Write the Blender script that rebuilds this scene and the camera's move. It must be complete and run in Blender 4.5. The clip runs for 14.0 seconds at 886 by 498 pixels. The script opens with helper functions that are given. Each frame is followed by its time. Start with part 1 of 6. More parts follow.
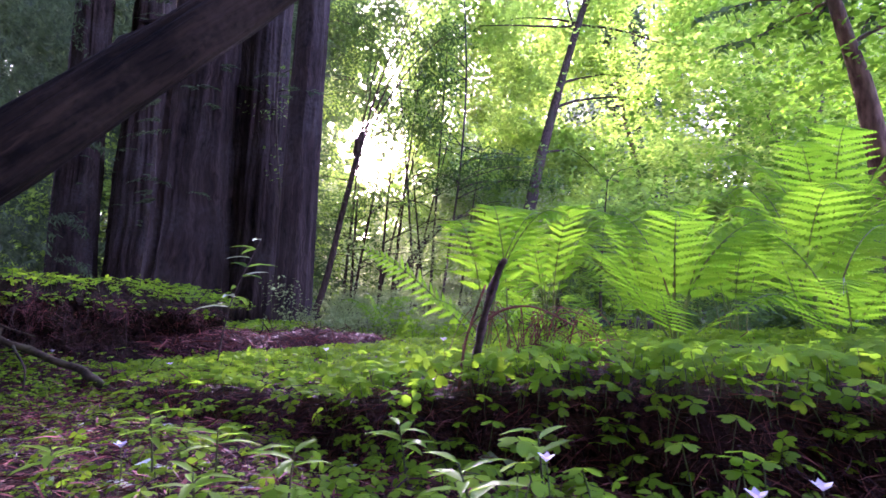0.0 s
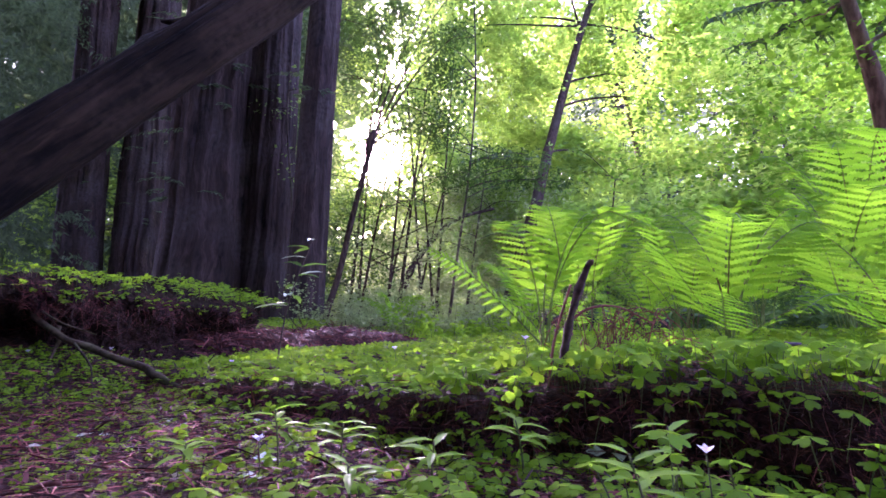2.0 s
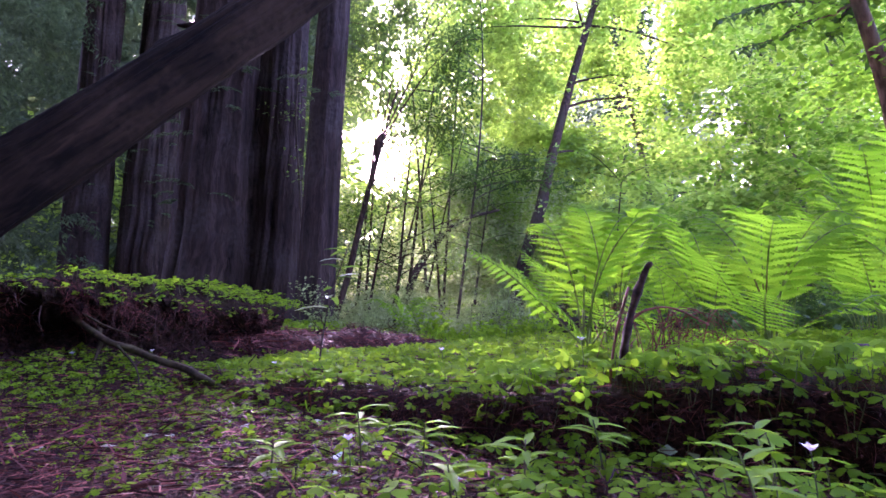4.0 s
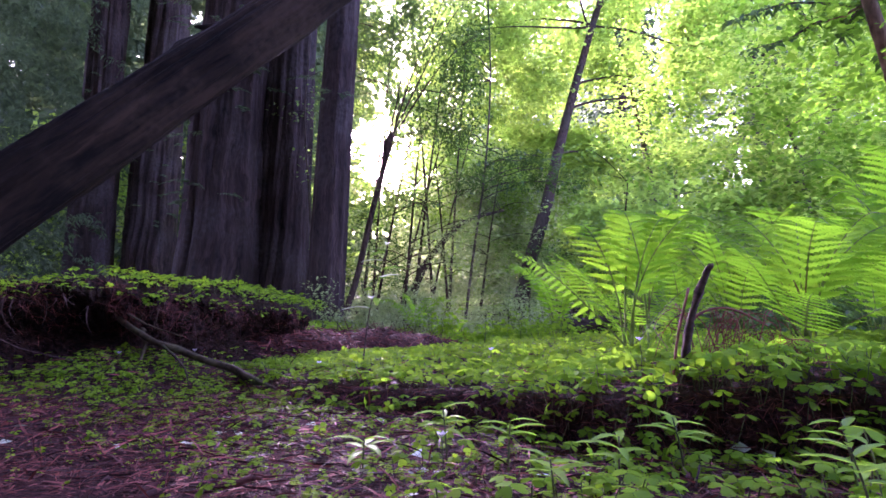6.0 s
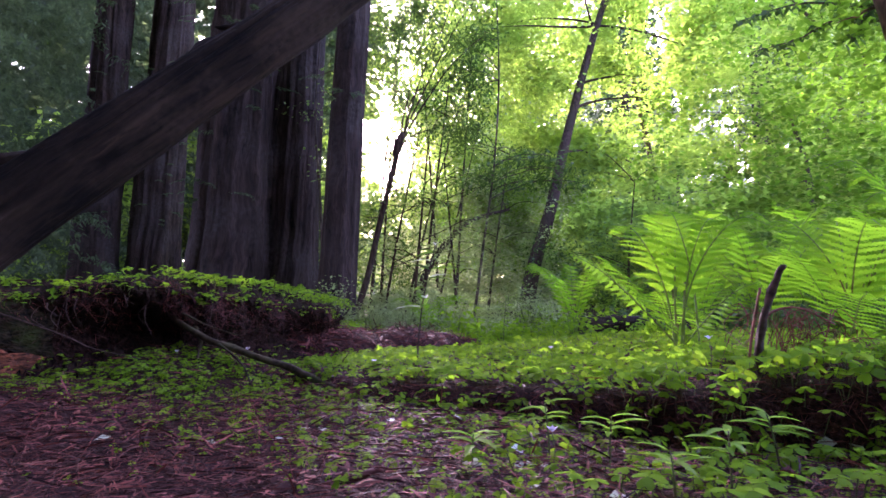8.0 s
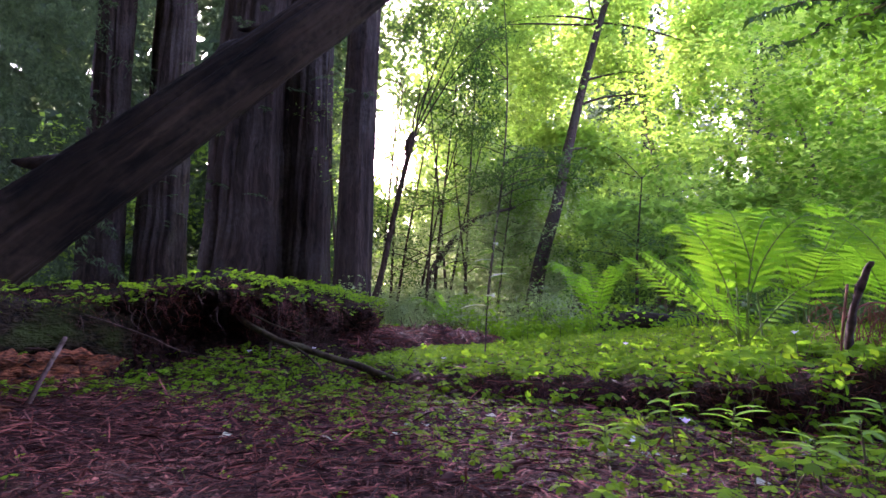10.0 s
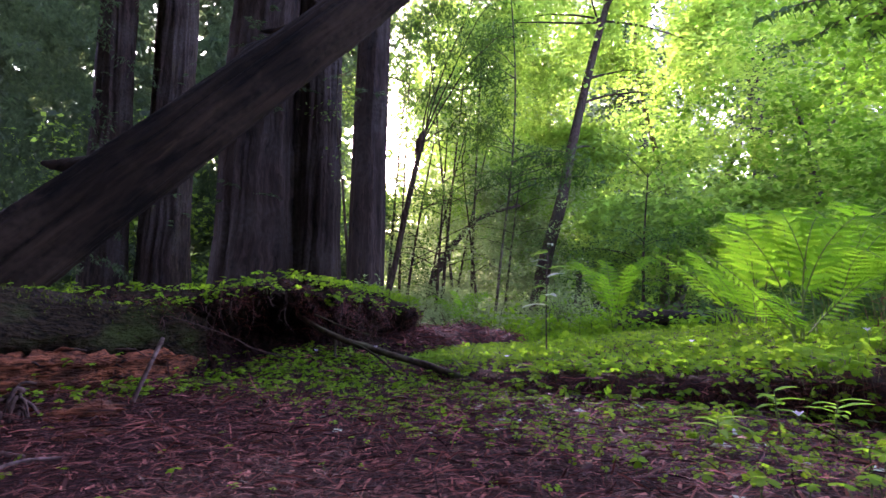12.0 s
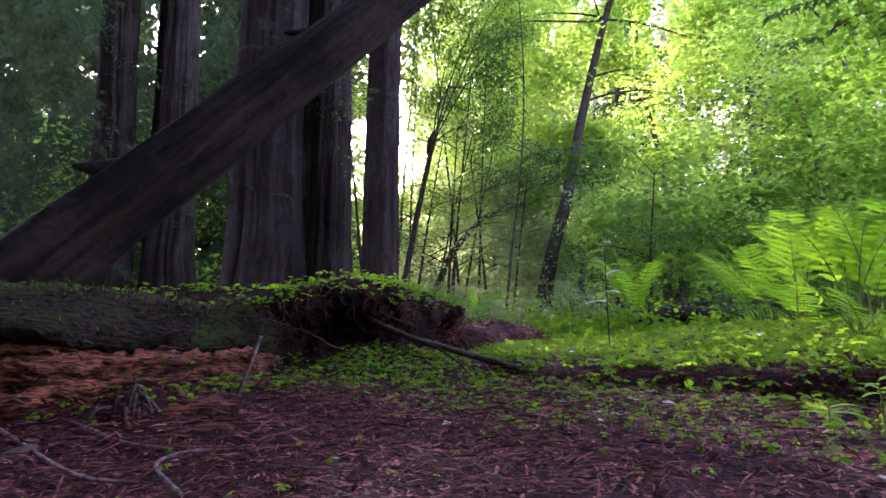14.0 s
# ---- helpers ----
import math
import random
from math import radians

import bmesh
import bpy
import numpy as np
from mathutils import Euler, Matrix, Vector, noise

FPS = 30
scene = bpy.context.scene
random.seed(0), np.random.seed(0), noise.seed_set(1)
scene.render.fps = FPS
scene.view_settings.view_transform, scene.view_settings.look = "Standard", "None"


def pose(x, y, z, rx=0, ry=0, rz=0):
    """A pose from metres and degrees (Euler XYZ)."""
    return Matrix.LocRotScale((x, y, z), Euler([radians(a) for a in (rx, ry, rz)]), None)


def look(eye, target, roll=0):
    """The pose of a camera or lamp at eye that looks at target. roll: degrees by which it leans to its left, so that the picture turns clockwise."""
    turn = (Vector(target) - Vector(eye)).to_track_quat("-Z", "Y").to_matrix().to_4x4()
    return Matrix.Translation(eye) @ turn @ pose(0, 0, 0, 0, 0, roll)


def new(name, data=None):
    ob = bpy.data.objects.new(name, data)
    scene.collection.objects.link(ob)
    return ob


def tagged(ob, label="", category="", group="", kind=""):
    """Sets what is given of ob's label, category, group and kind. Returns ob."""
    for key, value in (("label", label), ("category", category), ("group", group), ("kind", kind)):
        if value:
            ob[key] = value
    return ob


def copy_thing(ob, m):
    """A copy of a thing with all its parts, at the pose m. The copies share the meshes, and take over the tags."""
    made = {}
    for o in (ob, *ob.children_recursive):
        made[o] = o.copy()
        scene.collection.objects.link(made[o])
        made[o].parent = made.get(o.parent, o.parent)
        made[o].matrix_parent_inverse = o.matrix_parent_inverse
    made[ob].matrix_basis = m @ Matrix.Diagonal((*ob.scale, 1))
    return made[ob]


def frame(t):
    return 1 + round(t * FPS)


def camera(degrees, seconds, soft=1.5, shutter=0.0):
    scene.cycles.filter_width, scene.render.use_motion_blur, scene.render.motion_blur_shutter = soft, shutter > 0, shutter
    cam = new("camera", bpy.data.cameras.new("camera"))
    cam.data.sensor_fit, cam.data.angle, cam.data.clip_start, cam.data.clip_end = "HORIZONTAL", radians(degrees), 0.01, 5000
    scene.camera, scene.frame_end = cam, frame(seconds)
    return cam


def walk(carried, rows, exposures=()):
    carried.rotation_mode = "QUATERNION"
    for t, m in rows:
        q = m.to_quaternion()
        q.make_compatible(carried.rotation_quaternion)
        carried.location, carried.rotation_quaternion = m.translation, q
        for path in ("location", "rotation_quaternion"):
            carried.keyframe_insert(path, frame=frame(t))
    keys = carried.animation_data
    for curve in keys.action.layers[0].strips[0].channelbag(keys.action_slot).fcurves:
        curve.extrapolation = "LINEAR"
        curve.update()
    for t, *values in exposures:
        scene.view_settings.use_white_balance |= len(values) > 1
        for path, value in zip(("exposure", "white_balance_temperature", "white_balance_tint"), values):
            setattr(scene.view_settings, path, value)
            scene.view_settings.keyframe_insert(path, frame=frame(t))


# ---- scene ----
# ---- camera ----
cam = camera(83.9, 14.0, 1.6, 0.5)
PATH = [
    (0, (0.001, 0.005, 0.364), (-0.004, 1.99, 0.608), 0.2),
    (0.5, (-0.051, -0.001, 0.362), (-0.056, 1.984, 0.608), 0.2),
    (1, (-0.107, -0.014, 0.362), (-0.11, 1.971, 0.607), 0.3),
    (1.5, (-0.16, -0.022, 0.363), (-0.163, 1.964, 0.605), 0.3),
    (2, (-0.202, -0.028, 0.364), (-0.205, 1.957, 0.603), 0.3),
    (2.5, (-0.237, -0.034, 0.363), (-0.239, 1.952, 0.604), 0.3),
    (3, (-0.267, -0.038, 0.364), (-0.271, 1.947, 0.606), 0.2),
    (5.5, (-0.461, -0.067, 0.366), (-0.47, 1.917, 0.611), 0.2),
    (6, (-0.495, -0.073, 0.366), (-0.503, 1.912, 0.61), 0.2),
    (6.5, (-0.537, -0.082, 0.368), (-0.542, 1.903, 0.609), 0.2),
    (7, (-0.583, -0.093, 0.367), (-0.59, 1.892, 0.609), 0.2),
    (7.5, (-0.636, -0.103, 0.369), (-0.641, 1.882, 0.609), 0.2),
    (8, (-0.693, -0.109, 0.367), (-0.698, 1.877, 0.606), 0.2),
    (10.5, (-1.02, -0.168, 0.372), (-1.015, 1.819, 0.602), -0.5),
    (11, (-1.084, -0.183, 0.375), (-1.075, 1.804, 0.603), -0.5),
    (11.5, (-1.142, -0.193, 0.377), (-1.13, 1.795, 0.603), -0.6),
    (12, (-1.209, -0.205, 0.378), (-1.194, 1.782, 0.602), -0.7),
    (12.5, (-1.284, -0.217, 0.379), (-1.264, 1.77, 0.6), -0.8),
    (13, (-1.355, -0.229, 0.379), (-1.331, 1.759, 0.599), -0.9),
    (13.5, (-1.421, -0.241, 0.379), (-1.397, 1.747, 0.598), -1.1),
    (14, (-1.484, -0.252, 0.378), (-1.458, 1.736, 0.597), -1.2),
]
STOPS = 3.95
walk(cam, [(t, look(eye, target, roll)) for t, eye, target, roll in PATH], [(0.0, STOPS + 0.46, 5600, 70), (6.0, STOPS + 0.44, 5600, 70), (8.0, STOPS + 0.30, 5850, 57), (14.0, STOPS + 0.16, 5950, 50)])

# ---- world and sun ----
SUN_EL, SUN_AZ = radians(19.8), radians(9.9)
sun_dir = Vector((-math.sin(SUN_AZ) * math.cos(SUN_EL), math.cos(SUN_AZ) * math.cos(SUN_EL), math.sin(SUN_EL)))
world = bpy.data.worlds.new("sky")
scene.world = world
world.use_nodes = True
wn = world.node_tree.nodes
sky = wn.new("ShaderNodeTexSky")
sky.sky_type, sky.sun_disc = "NISHITA", False
sky.sun_elevation, sky.sun_rotation = SUN_EL, -SUN_AZ
sky.air_density, sky.dust_density, sky.ozone_density = 1.0, 4.0, 1.0
wn["Background"].inputs["Strength"].default_value = 0.15
world.node_tree.links.new(sky.outputs["Color"], wn["Background"].inputs["Color"])
sun_data = bpy.data.lights.new("sun", "SUN")
sun_data.energy, sun_data.angle, sun_data.color = 2.6, radians(3.0), (1.0, 0.93, 0.82)
sun_lamp = new("sun", sun_data)
sun_lamp.matrix_world = look(sun_dir * 50, (0, 0, 0))

rng = np.random.default_rng(7)


def reseed(*numbers):
    """Every thing draws its own chance, so that it stays as it is when others change."""
    global rng
    rng = np.random.default_rng([int(abs(k) * 1000) for k in numbers])


# ---- materials ----


def node_mat(name):
    m = bpy.data.materials.new(name)
    m.use_nodes = True
    n, l = m.node_tree.nodes, m.node_tree.links
    return m, n, l, n["Principled BSDF"]


def mix_rgb(n, l, fac, a, b):
    x = n.new("ShaderNodeMix")
    x.data_type = "RGBA"
    if isinstance(fac, float):
        x.inputs[0].default_value = fac
    else:
        l.new(fac, x.inputs[0])
    for v, k in ((a, 6), (b, 7)):
        if isinstance(v, tuple):
            x.inputs[k].default_value = (*v, 1)
        else:
            l.new(v, x.inputs[k])
    return x.outputs[2]


def noise_node(n, l, co, scale, detail=4, stretch=(1, 1, 1)):
    mp = n.new("ShaderNodeMapping")
    mp.inputs["Scale"].default_value = stretch
    l.new(co, mp.inputs["Vector"])
    t = n.new("ShaderNodeTexNoise")
    t.inputs["Scale"].default_value, t.inputs["Detail"].default_value = scale, detail
    l.new(mp.outputs[0], t.inputs["Vector"])
    return t.outputs["Fac"]


def ramp(n, l, fac, lo, hi):
    r = n.new("ShaderNodeMapRange")
    r.inputs[1].default_value, r.inputs[2].default_value = lo, hi
    l.new(fac, r.inputs[0])
    return r.outputs[0]


def rough_mat(name, c1, c2, c3, fine, coarse, rough=0.85, bump=0.5, stretch=(1, 1, 1), spec=0.25, depth=0.01):
    """A matte natural surface: fine grain between two colours, coarse stains in a third, relief from the grain."""
    m, n, l, b = node_mat(name)
    co = n.new("ShaderNodeTexCoord").outputs["Object"]
    f = noise_node(n, l, co, fine, 6, stretch)
    g = noise_node(n, l, co, coarse, 3, stretch)
    col = mix_rgb(n, l, ramp(n, l, f, 0.35, 0.65), c1, c2)
    col = mix_rgb(n, l, ramp(n, l, g, 0.48, 0.7), col, c3)
    l.new(col, b.inputs["Base Color"])
    b.inputs["Roughness"].default_value = rough
    b.inputs["Specular IOR Level"].default_value = spec
    bp = n.new("ShaderNodeBump")
    bp.inputs["Strength"].default_value, bp.inputs["Distance"].default_value = bump, depth
    l.new(f, bp.inputs["Height"])
    l.new(bp.outputs[0], b.inputs["Normal"])
    return m


def piece_mat(name, c1, c2, rough=0.7, spec=0.3):
    """Loose dry pieces: each has its own tone between two colours."""
    m, n, l, b = node_mat(name)
    geo, inf = n.new("ShaderNodeNewGeometry"), n.new("ShaderNodeObjectInfo")
    add = n.new("ShaderNodeMath")
    add.operation = "ADD"
    l.new(geo.outputs["Random Per Island"], add.inputs[0])
    l.new(inf.outputs["Random"], add.inputs[1])
    fr = n.new("ShaderNodeMath")
    fr.operation = "FRACT"
    l.new(add.outputs[0], fr.inputs[0])
    pw = n.new("ShaderNodeMath")
    pw.operation = "POWER"
    pw.inputs[1].default_value = 1.8
    l.new(fr.outputs[0], pw.inputs[0])
    co = n.new("ShaderNodeTexCoord").outputs["Object"]
    g = noise_node(n, l, co, 120.0, 3)
    col = mix_rgb(n, l, pw.outputs[0], c1, c2)
    col = mix_rgb(n, l, ramp(n, l, g, 0.5, 0.8), col, tuple(0.5 * v for v in c1))
    l.new(col, b.inputs["Base Color"])
    b.inputs["Roughness"].default_value, b.inputs["Specular IOR Level"].default_value = rough, spec
    return m


def bark_mat(name, dark, mid, pale, scale, stretch, depth=0.04, bent_by=0.35, sharp=0.16):
    """Fibrous bark or bare wood: long fibres at two scales, fissures darkened in colour for groove shade, weathered
    paler patches.
    """
    m, n, l, b = node_mat(name)
    co = n.new("ShaderNodeTexCoord").outputs["Object"]
    bend = n.new("ShaderNodeVectorMath")
    bend.operation = "MULTIPLY_ADD"
    wob = n.new("ShaderNodeTexNoise")
    wob.inputs["Scale"].default_value = 1.6
    l.new(co, wob.inputs["Vector"])
    l.new(wob.outputs["Color"], bend.inputs[0])
    bend.inputs[1].default_value = (bent_by, bent_by, bent_by)
    l.new(co, bend.inputs[2])
    bent = bend.outputs[0]
    broad = noise_node(n, l, bent, scale, 5, stretch)
    fibre = noise_node(n, l, bent, scale * 4.5, 6, stretch)
    patch = noise_node(n, l, co, 1.1, 5)
    spots = noise_node(n, l, co, 14.0, 4)
    # Low noise takes the dark tone, so groove shade sits in the colour.
    col = mix_rgb(n, l, ramp(n, l, broad, 0.5 - sharp, 0.5 + sharp), dark, mid)
    col = mix_rgb(n, l, ramp(n, l, fibre, 0.40, 0.56), tuple(0.4 * v for v in mid), col)
    both = n.new("ShaderNodeMath")
    both.operation = "MULTIPLY"
    l.new(ramp(n, l, patch, 0.44, 0.64), both.inputs[0])
    l.new(ramp(n, l, spots, 0.25, 0.75), both.inputs[1])
    col = mix_rgb(n, l, both.outputs[0], col, pale)
    l.new(col, b.inputs["Base Color"])
    b.inputs["Roughness"].default_value, b.inputs["Specular IOR Level"].default_value = 0.92, 0.18
    relief = n.new("ShaderNodeMath")
    relief.operation = "MULTIPLY_ADD"
    l.new(fibre, relief.inputs[0])
    relief.inputs[1].default_value = 0.35
    l.new(broad, relief.inputs[2])
    bp = n.new("ShaderNodeBump")
    bp.inputs["Strength"].default_value, bp.inputs["Distance"].default_value = 0.9, depth
    l.new(relief.outputs[0], bp.inputs["Height"])
    l.new(bp.outputs[0], b.inputs["Normal"])
    return m


def leaf_mat(name, c1, c2, glow, trans=0.5, gloss=0.06, rough=0.35):
    """A thin leaf: colour varies leaf by leaf, light passes through it in a yellower tone, with a faint sheen."""
    m, n, l, b = node_mat(name)
    n.remove(b)
    out = n["Material Output"]
    geo = n.new("ShaderNodeNewGeometry")
    inf = n.new("ShaderNodeObjectInfo")
    add = n.new("ShaderNodeMath")
    add.operation = "ADD"
    l.new(geo.outputs["Random Per Island"], add.inputs[0])
    l.new(inf.outputs["Random"], add.inputs[1])
    fr = n.new("ShaderNodeMath")
    fr.operation = "FRACT"
    l.new(add.outputs[0], fr.inputs[0])
    co = n.new("ShaderNodeTexCoord").outputs["Object"]
    g = noise_node(n, l, co, 60.0, 3)
    base = mix_rgb(n, l, fr.outputs[0], c1, c2)
    base = mix_rgb(n, l, ramp(n, l, g, 0.55, 0.85), base, tuple(0.6 * v for v in c1))
    through_col = mix_rgb(n, l, 0.25, mix_rgb(n, l, fr.outputs[0], tuple(0.72 * v for v in glow), glow), base)
    d, t, s = n.new("ShaderNodeBsdfDiffuse"), n.new("ShaderNodeBsdfTranslucent"), n.new("ShaderNodeBsdfGlossy")
    l.new(base, d.inputs["Color"])
    l.new(through_col, t.inputs["Color"])
    s.inputs["Roughness"].default_value = rough
    a = n.new("ShaderNodeMixShader")
    a.inputs[0].default_value = trans
    l.new(d.outputs[0], a.inputs[1])
    l.new(t.outputs[0], a.inputs[2])
    c = n.new("ShaderNodeMixShader")
    c.inputs[0].default_value = gloss
    l.new(a.outputs[0], c.inputs[1])
    l.new(s.outputs[0], c.inputs[2])
    l.new(c.outputs[0], out.inputs["Surface"])
    return m


M_SOIL = rough_mat("forest_soil", (0.010, 0.004, 0.004), (0.060, 0.022, 0.019), (0.020, 0.008, 0.007), 90, 6, 0.95, 0.9, spec=0.1, depth=0.02)
M_DUFF = rough_mat("needle_duff", (0.012, 0.004, 0.004), (0.085, 0.026, 0.020), (0.03, 0.011, 0.009), 60, 8, 0.95, 1.0, spec=0.1, depth=0.03)
M_BARK = bark_mat("redwood_bark", (0.009, 0.006, 0.005), (0.074, 0.047, 0.038), (0.068, 0.055, 0.048), 7, (1, 1, 0.09), 0.05)
M_LOGBARK = bark_mat("weathered_log", (0.003, 0.002, 0.0016), (0.042, 0.025, 0.016), (0.060, 0.039, 0.027), 5.5, (0.13, 1, 1), 0.05, 0.12, 0.09)
M_TREEBARK = rough_mat("grey_bark", (0.05, 0.035, 0.028), (0.15, 0.115, 0.09), (0.06, 0.07, 0.04), 22, 3, 0.9, 0.8, (1, 1, 0.3), 0.2, 0.02)
M_MAPLEBARK = rough_mat("maple_bark", (0.026, 0.015, 0.011), (0.085, 0.052, 0.038), (0.05, 0.042, 0.026), 22, 3, 0.9, 0.8, (1, 1, 0.3), 0.2, 0.02)
M_REDBARK = rough_mat("reddish_bark", (0.09, 0.045, 0.03), (0.26, 0.15, 0.10), (0.10, 0.09, 0.05), 16, 3, 0.9, 0.8, (1, 1, 0.3), 0.2, 0.02)
M_MOSSWOOD = rough_mat("mossy_wood", (0.004, 0.003, 0.002), (0.030, 0.019, 0.010), (0.026, 0.036, 0.008), 60, 7, 0.95, 1.0, (0.35, 1, 1.6), 0.12, 0.02)
M_ROT = rough_mat("rotten_red_wood", (0.030, 0.009, 0.005), (0.34, 0.105, 0.045), (0.045, 0.018, 0.011), 55, 9, 0.9, 1.0, (0.3, 1, 2.5), 0.2, 0.02)
M_EARTH = rough_mat("dark_earth", (0.006, 0.003, 0.003), (0.034, 0.017, 0.011), (0.016, 0.012, 0.006), 45, 6, 0.95, 1.0, spec=0.05, depth=0.04)
M_NEEDLE = piece_mat("dry_needles", (0.015, 0.0045, 0.004), (0.26, 0.070, 0.050), 0.75, 0.2)
M_FIBRE = piece_mat("root_fibres", (0.010, 0.005, 0.004), (0.10, 0.042, 0.032), 0.8, 0.1)
M_TWIG = piece_mat("twig_litter", (0.018, 0.005, 0.0045), (0.30, 0.085, 0.060), 0.75, 0.2)
M_CHIP = piece_mat("bark_chips", (0.040, 0.012, 0.010), (0.42, 0.135, 0.10), 0.75, 0.2)
M_DEADSTICK = rough_mat("dead_stick", (0.022, 0.011, 0.009), (0.09, 0.048, 0.036), (0.06, 0.035, 0.028), 60, 9, 0.8, 0.6)
M_PALETWIG = rough_mat("pale_twig", (0.06, 0.033, 0.029), (0.26, 0.17, 0.15), (0.08, 0.046, 0.038), 60, 9, 0.7, 0.5)
M_MOSSROOT = rough_mat("mossy_root", (0.022, 0.014, 0.007), (0.066, 0.046, 0.020), (0.040, 0.050, 0.012), 50, 10, 0.9, 0.7)
M_STEM = rough_mat("green_stem", (0.05, 0.07, 0.015), (0.10, 0.13, 0.03), (0.10, 0.055, 0.03), 40, 8, 0.7, 0.2)
M_DEADFERN = rough_mat("dead_fern", (0.10, 0.03, 0.018), (0.25, 0.085, 0.045), (0.14, 0.055, 0.03), 40, 9, 0.8, 0.3)
M_SORREL = leaf_mat("sorrel_leaf", (0.08, 0.20, 0.010), (0.145, 0.30, 0.014), (0.37, 0.68, 0.015), 0.6, 0.006, 0.5)
M_FERN = leaf_mat("fern_frond", (0.085, 0.24, 0.010), (0.14, 0.32, 0.014), (0.33, 0.70, 0.012), 0.6, 0.006, 0.5)
M_STALK = rough_mat("fern_stalk", (0.09, 0.15, 0.02), (0.14, 0.22, 0.03), (0.12, 0.10, 0.03), 40, 8, 0.7, 0.2)
M_MAPLE = leaf_mat("maple_leaf", (0.075, 0.16, 0.025), (0.15, 0.26, 0.035), (0.49, 0.78, 0.09), 0.66, 0.02, 0.45)
M_NEARMAPLE = leaf_mat("near_maple_leaf", (0.045, 0.13, 0.012), (0.085, 0.20, 0.018), (0.27, 0.56, 0.02), 0.6, 0.02, 0.45)
# Hazel leaf paled so that its colour carries the thicket's backlight and haze.
M_LITHAZEL = leaf_mat("backlit_hazel_leaf", (0.22, 0.30, 0.10), (0.34, 0.43, 0.16), (0.76, 0.86, 0.38), 0.62, 0.02, 0.45)
M_SHRUB = leaf_mat("shrub_leaf", (0.065, 0.14, 0.03), (0.13, 0.23, 0.05), (0.38, 0.66, 0.10), 0.58, 0.03, 0.4)
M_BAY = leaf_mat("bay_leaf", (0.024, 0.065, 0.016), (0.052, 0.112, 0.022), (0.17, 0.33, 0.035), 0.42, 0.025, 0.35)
M_SPRAY = leaf_mat("conifer_spray", (0.030, 0.052, 0.028), (0.062, 0.100, 0.045), (0.19, 0.30, 0.10), 0.38, 0.02, 0.45)
# Conifer leaf paled and greyed to stand in for haze over the distance.
M_HAZESPRAY = leaf_mat("haze_spray", (0.10, 0.13, 0.10), (0.17, 0.21, 0.16), (0.42, 0.52, 0.38), 0.5, 0.02, 0.5)
# Grey-green leaf, paled further to carry backlight and glints in its colour.
M_LITHUCKLE = leaf_mat("backlit_huckleberry_leaf", (0.12, 0.18, 0.06), (0.22, 0.30, 0.11), (0.58, 0.74, 0.22), 0.55, 0.03, 0.4)
M_SEAL = leaf_mat("lily_leaf", (0.09, 0.21, 0.015), (0.14, 0.28, 0.025), (0.42, 0.78, 0.04), 0.55, 0.02, 0.4)
# Near-white leaf colour in place of sky reflected off glossy leaves.
M_GLINTLEAF = leaf_mat("sky_glint_leaf", (0.36, 0.42, 0.28), (0.55, 0.58, 0.44), (0.4, 0.5, 0.25), 0.3, 0.05, 0.4)
M_MOSS = leaf_mat("moss", (0.05, 0.08, 0.012), (0.10, 0.14, 0.02), (0.15, 0.22, 0.02), 0.4, 0.0, 0.6)
M_PETAL = leaf_mat("petal", (0.75, 0.66, 0.72), (0.85, 0.8, 0.84), (0.8, 0.7, 0.8), 0.4, 0.03, 0.5)

# ---- mesh helpers ----


def mesh_np(name, v, f):
    """A mesh from arrays: vertices n x 3 and faces m x 3 or m x 4."""
    v, f = np.asarray(v, np.float32), np.asarray(f, np.int32)
    k = f.shape[1]
    me = bpy.data.meshes.new(name)
    me.vertices.add(len(v))
    me.vertices.foreach_set("co", v.ravel())
    me.loops.add(f.size)
    me.loops.foreach_set("vertex_index", f.ravel())
    me.polygons.add(len(f))
    me.polygons.foreach_set("loop_start", np.arange(0, f.size, k, dtype=np.int32))
    me.polygons.foreach_set("loop_total", np.full(len(f), k, np.int32))
    me.update(calc_edges=True)
    return me


def smooth(me):
    me.polygons.foreach_set("use_smooth", np.ones(len(me.polygons), bool))
    return me


def join(pieces):
    """Joins (v, f) pairs with equal face sizes into one."""
    vs, fs, o = [], [], 0
    for v, f in pieces:
        vs.append(v)
        fs.append(np.asarray(f) + o)
        o += len(v)
    return np.concatenate(vs), np.concatenate(fs)


def put(name, v, f, material, parent=None, label="", soft=True):
    me = mesh_np(name, v, f)
    if soft:
        smooth(me)
    me.materials.append(material)
    ob = new(name, me)
    if parent is not None:
        ob.parent = parent
        ob.matrix_parent_inverse = parent.matrix_basis.inverted()
    if label:
        tagged(ob, label)
    return ob


def thing(name, at, label, category, group="", kind=""):
    ob = new(name)
    ob.empty_display_size = 0.1
    ob.matrix_basis = Matrix.Translation(at)
    return tagged(ob, label, category, group, kind)


def unit(a):
    return a / np.maximum(np.linalg.norm(a, axis=-1, keepdims=True), 1e-9)


def scatter(tv, tf, P, along, up, size):
    """Copies of a template (y along, z up) at points P with the given directions and sizes."""
    along = unit(along)
    side = unit(np.cross(along, up))
    nrm = np.cross(side, along)
    size = np.asarray(size).reshape(-1, 1, 1)
    v = tv[None, :, 0:1] * side[:, None] + tv[None, :, 1:2] * along[:, None] + tv[None, :, 2:3] * nrm[:, None]
    v = v * size + P[:, None]
    f = tf[None] + (np.arange(len(P)) * len(tv))[:, None, None]
    return v.reshape(-1, 3), f.reshape(-1, tf.shape[1])


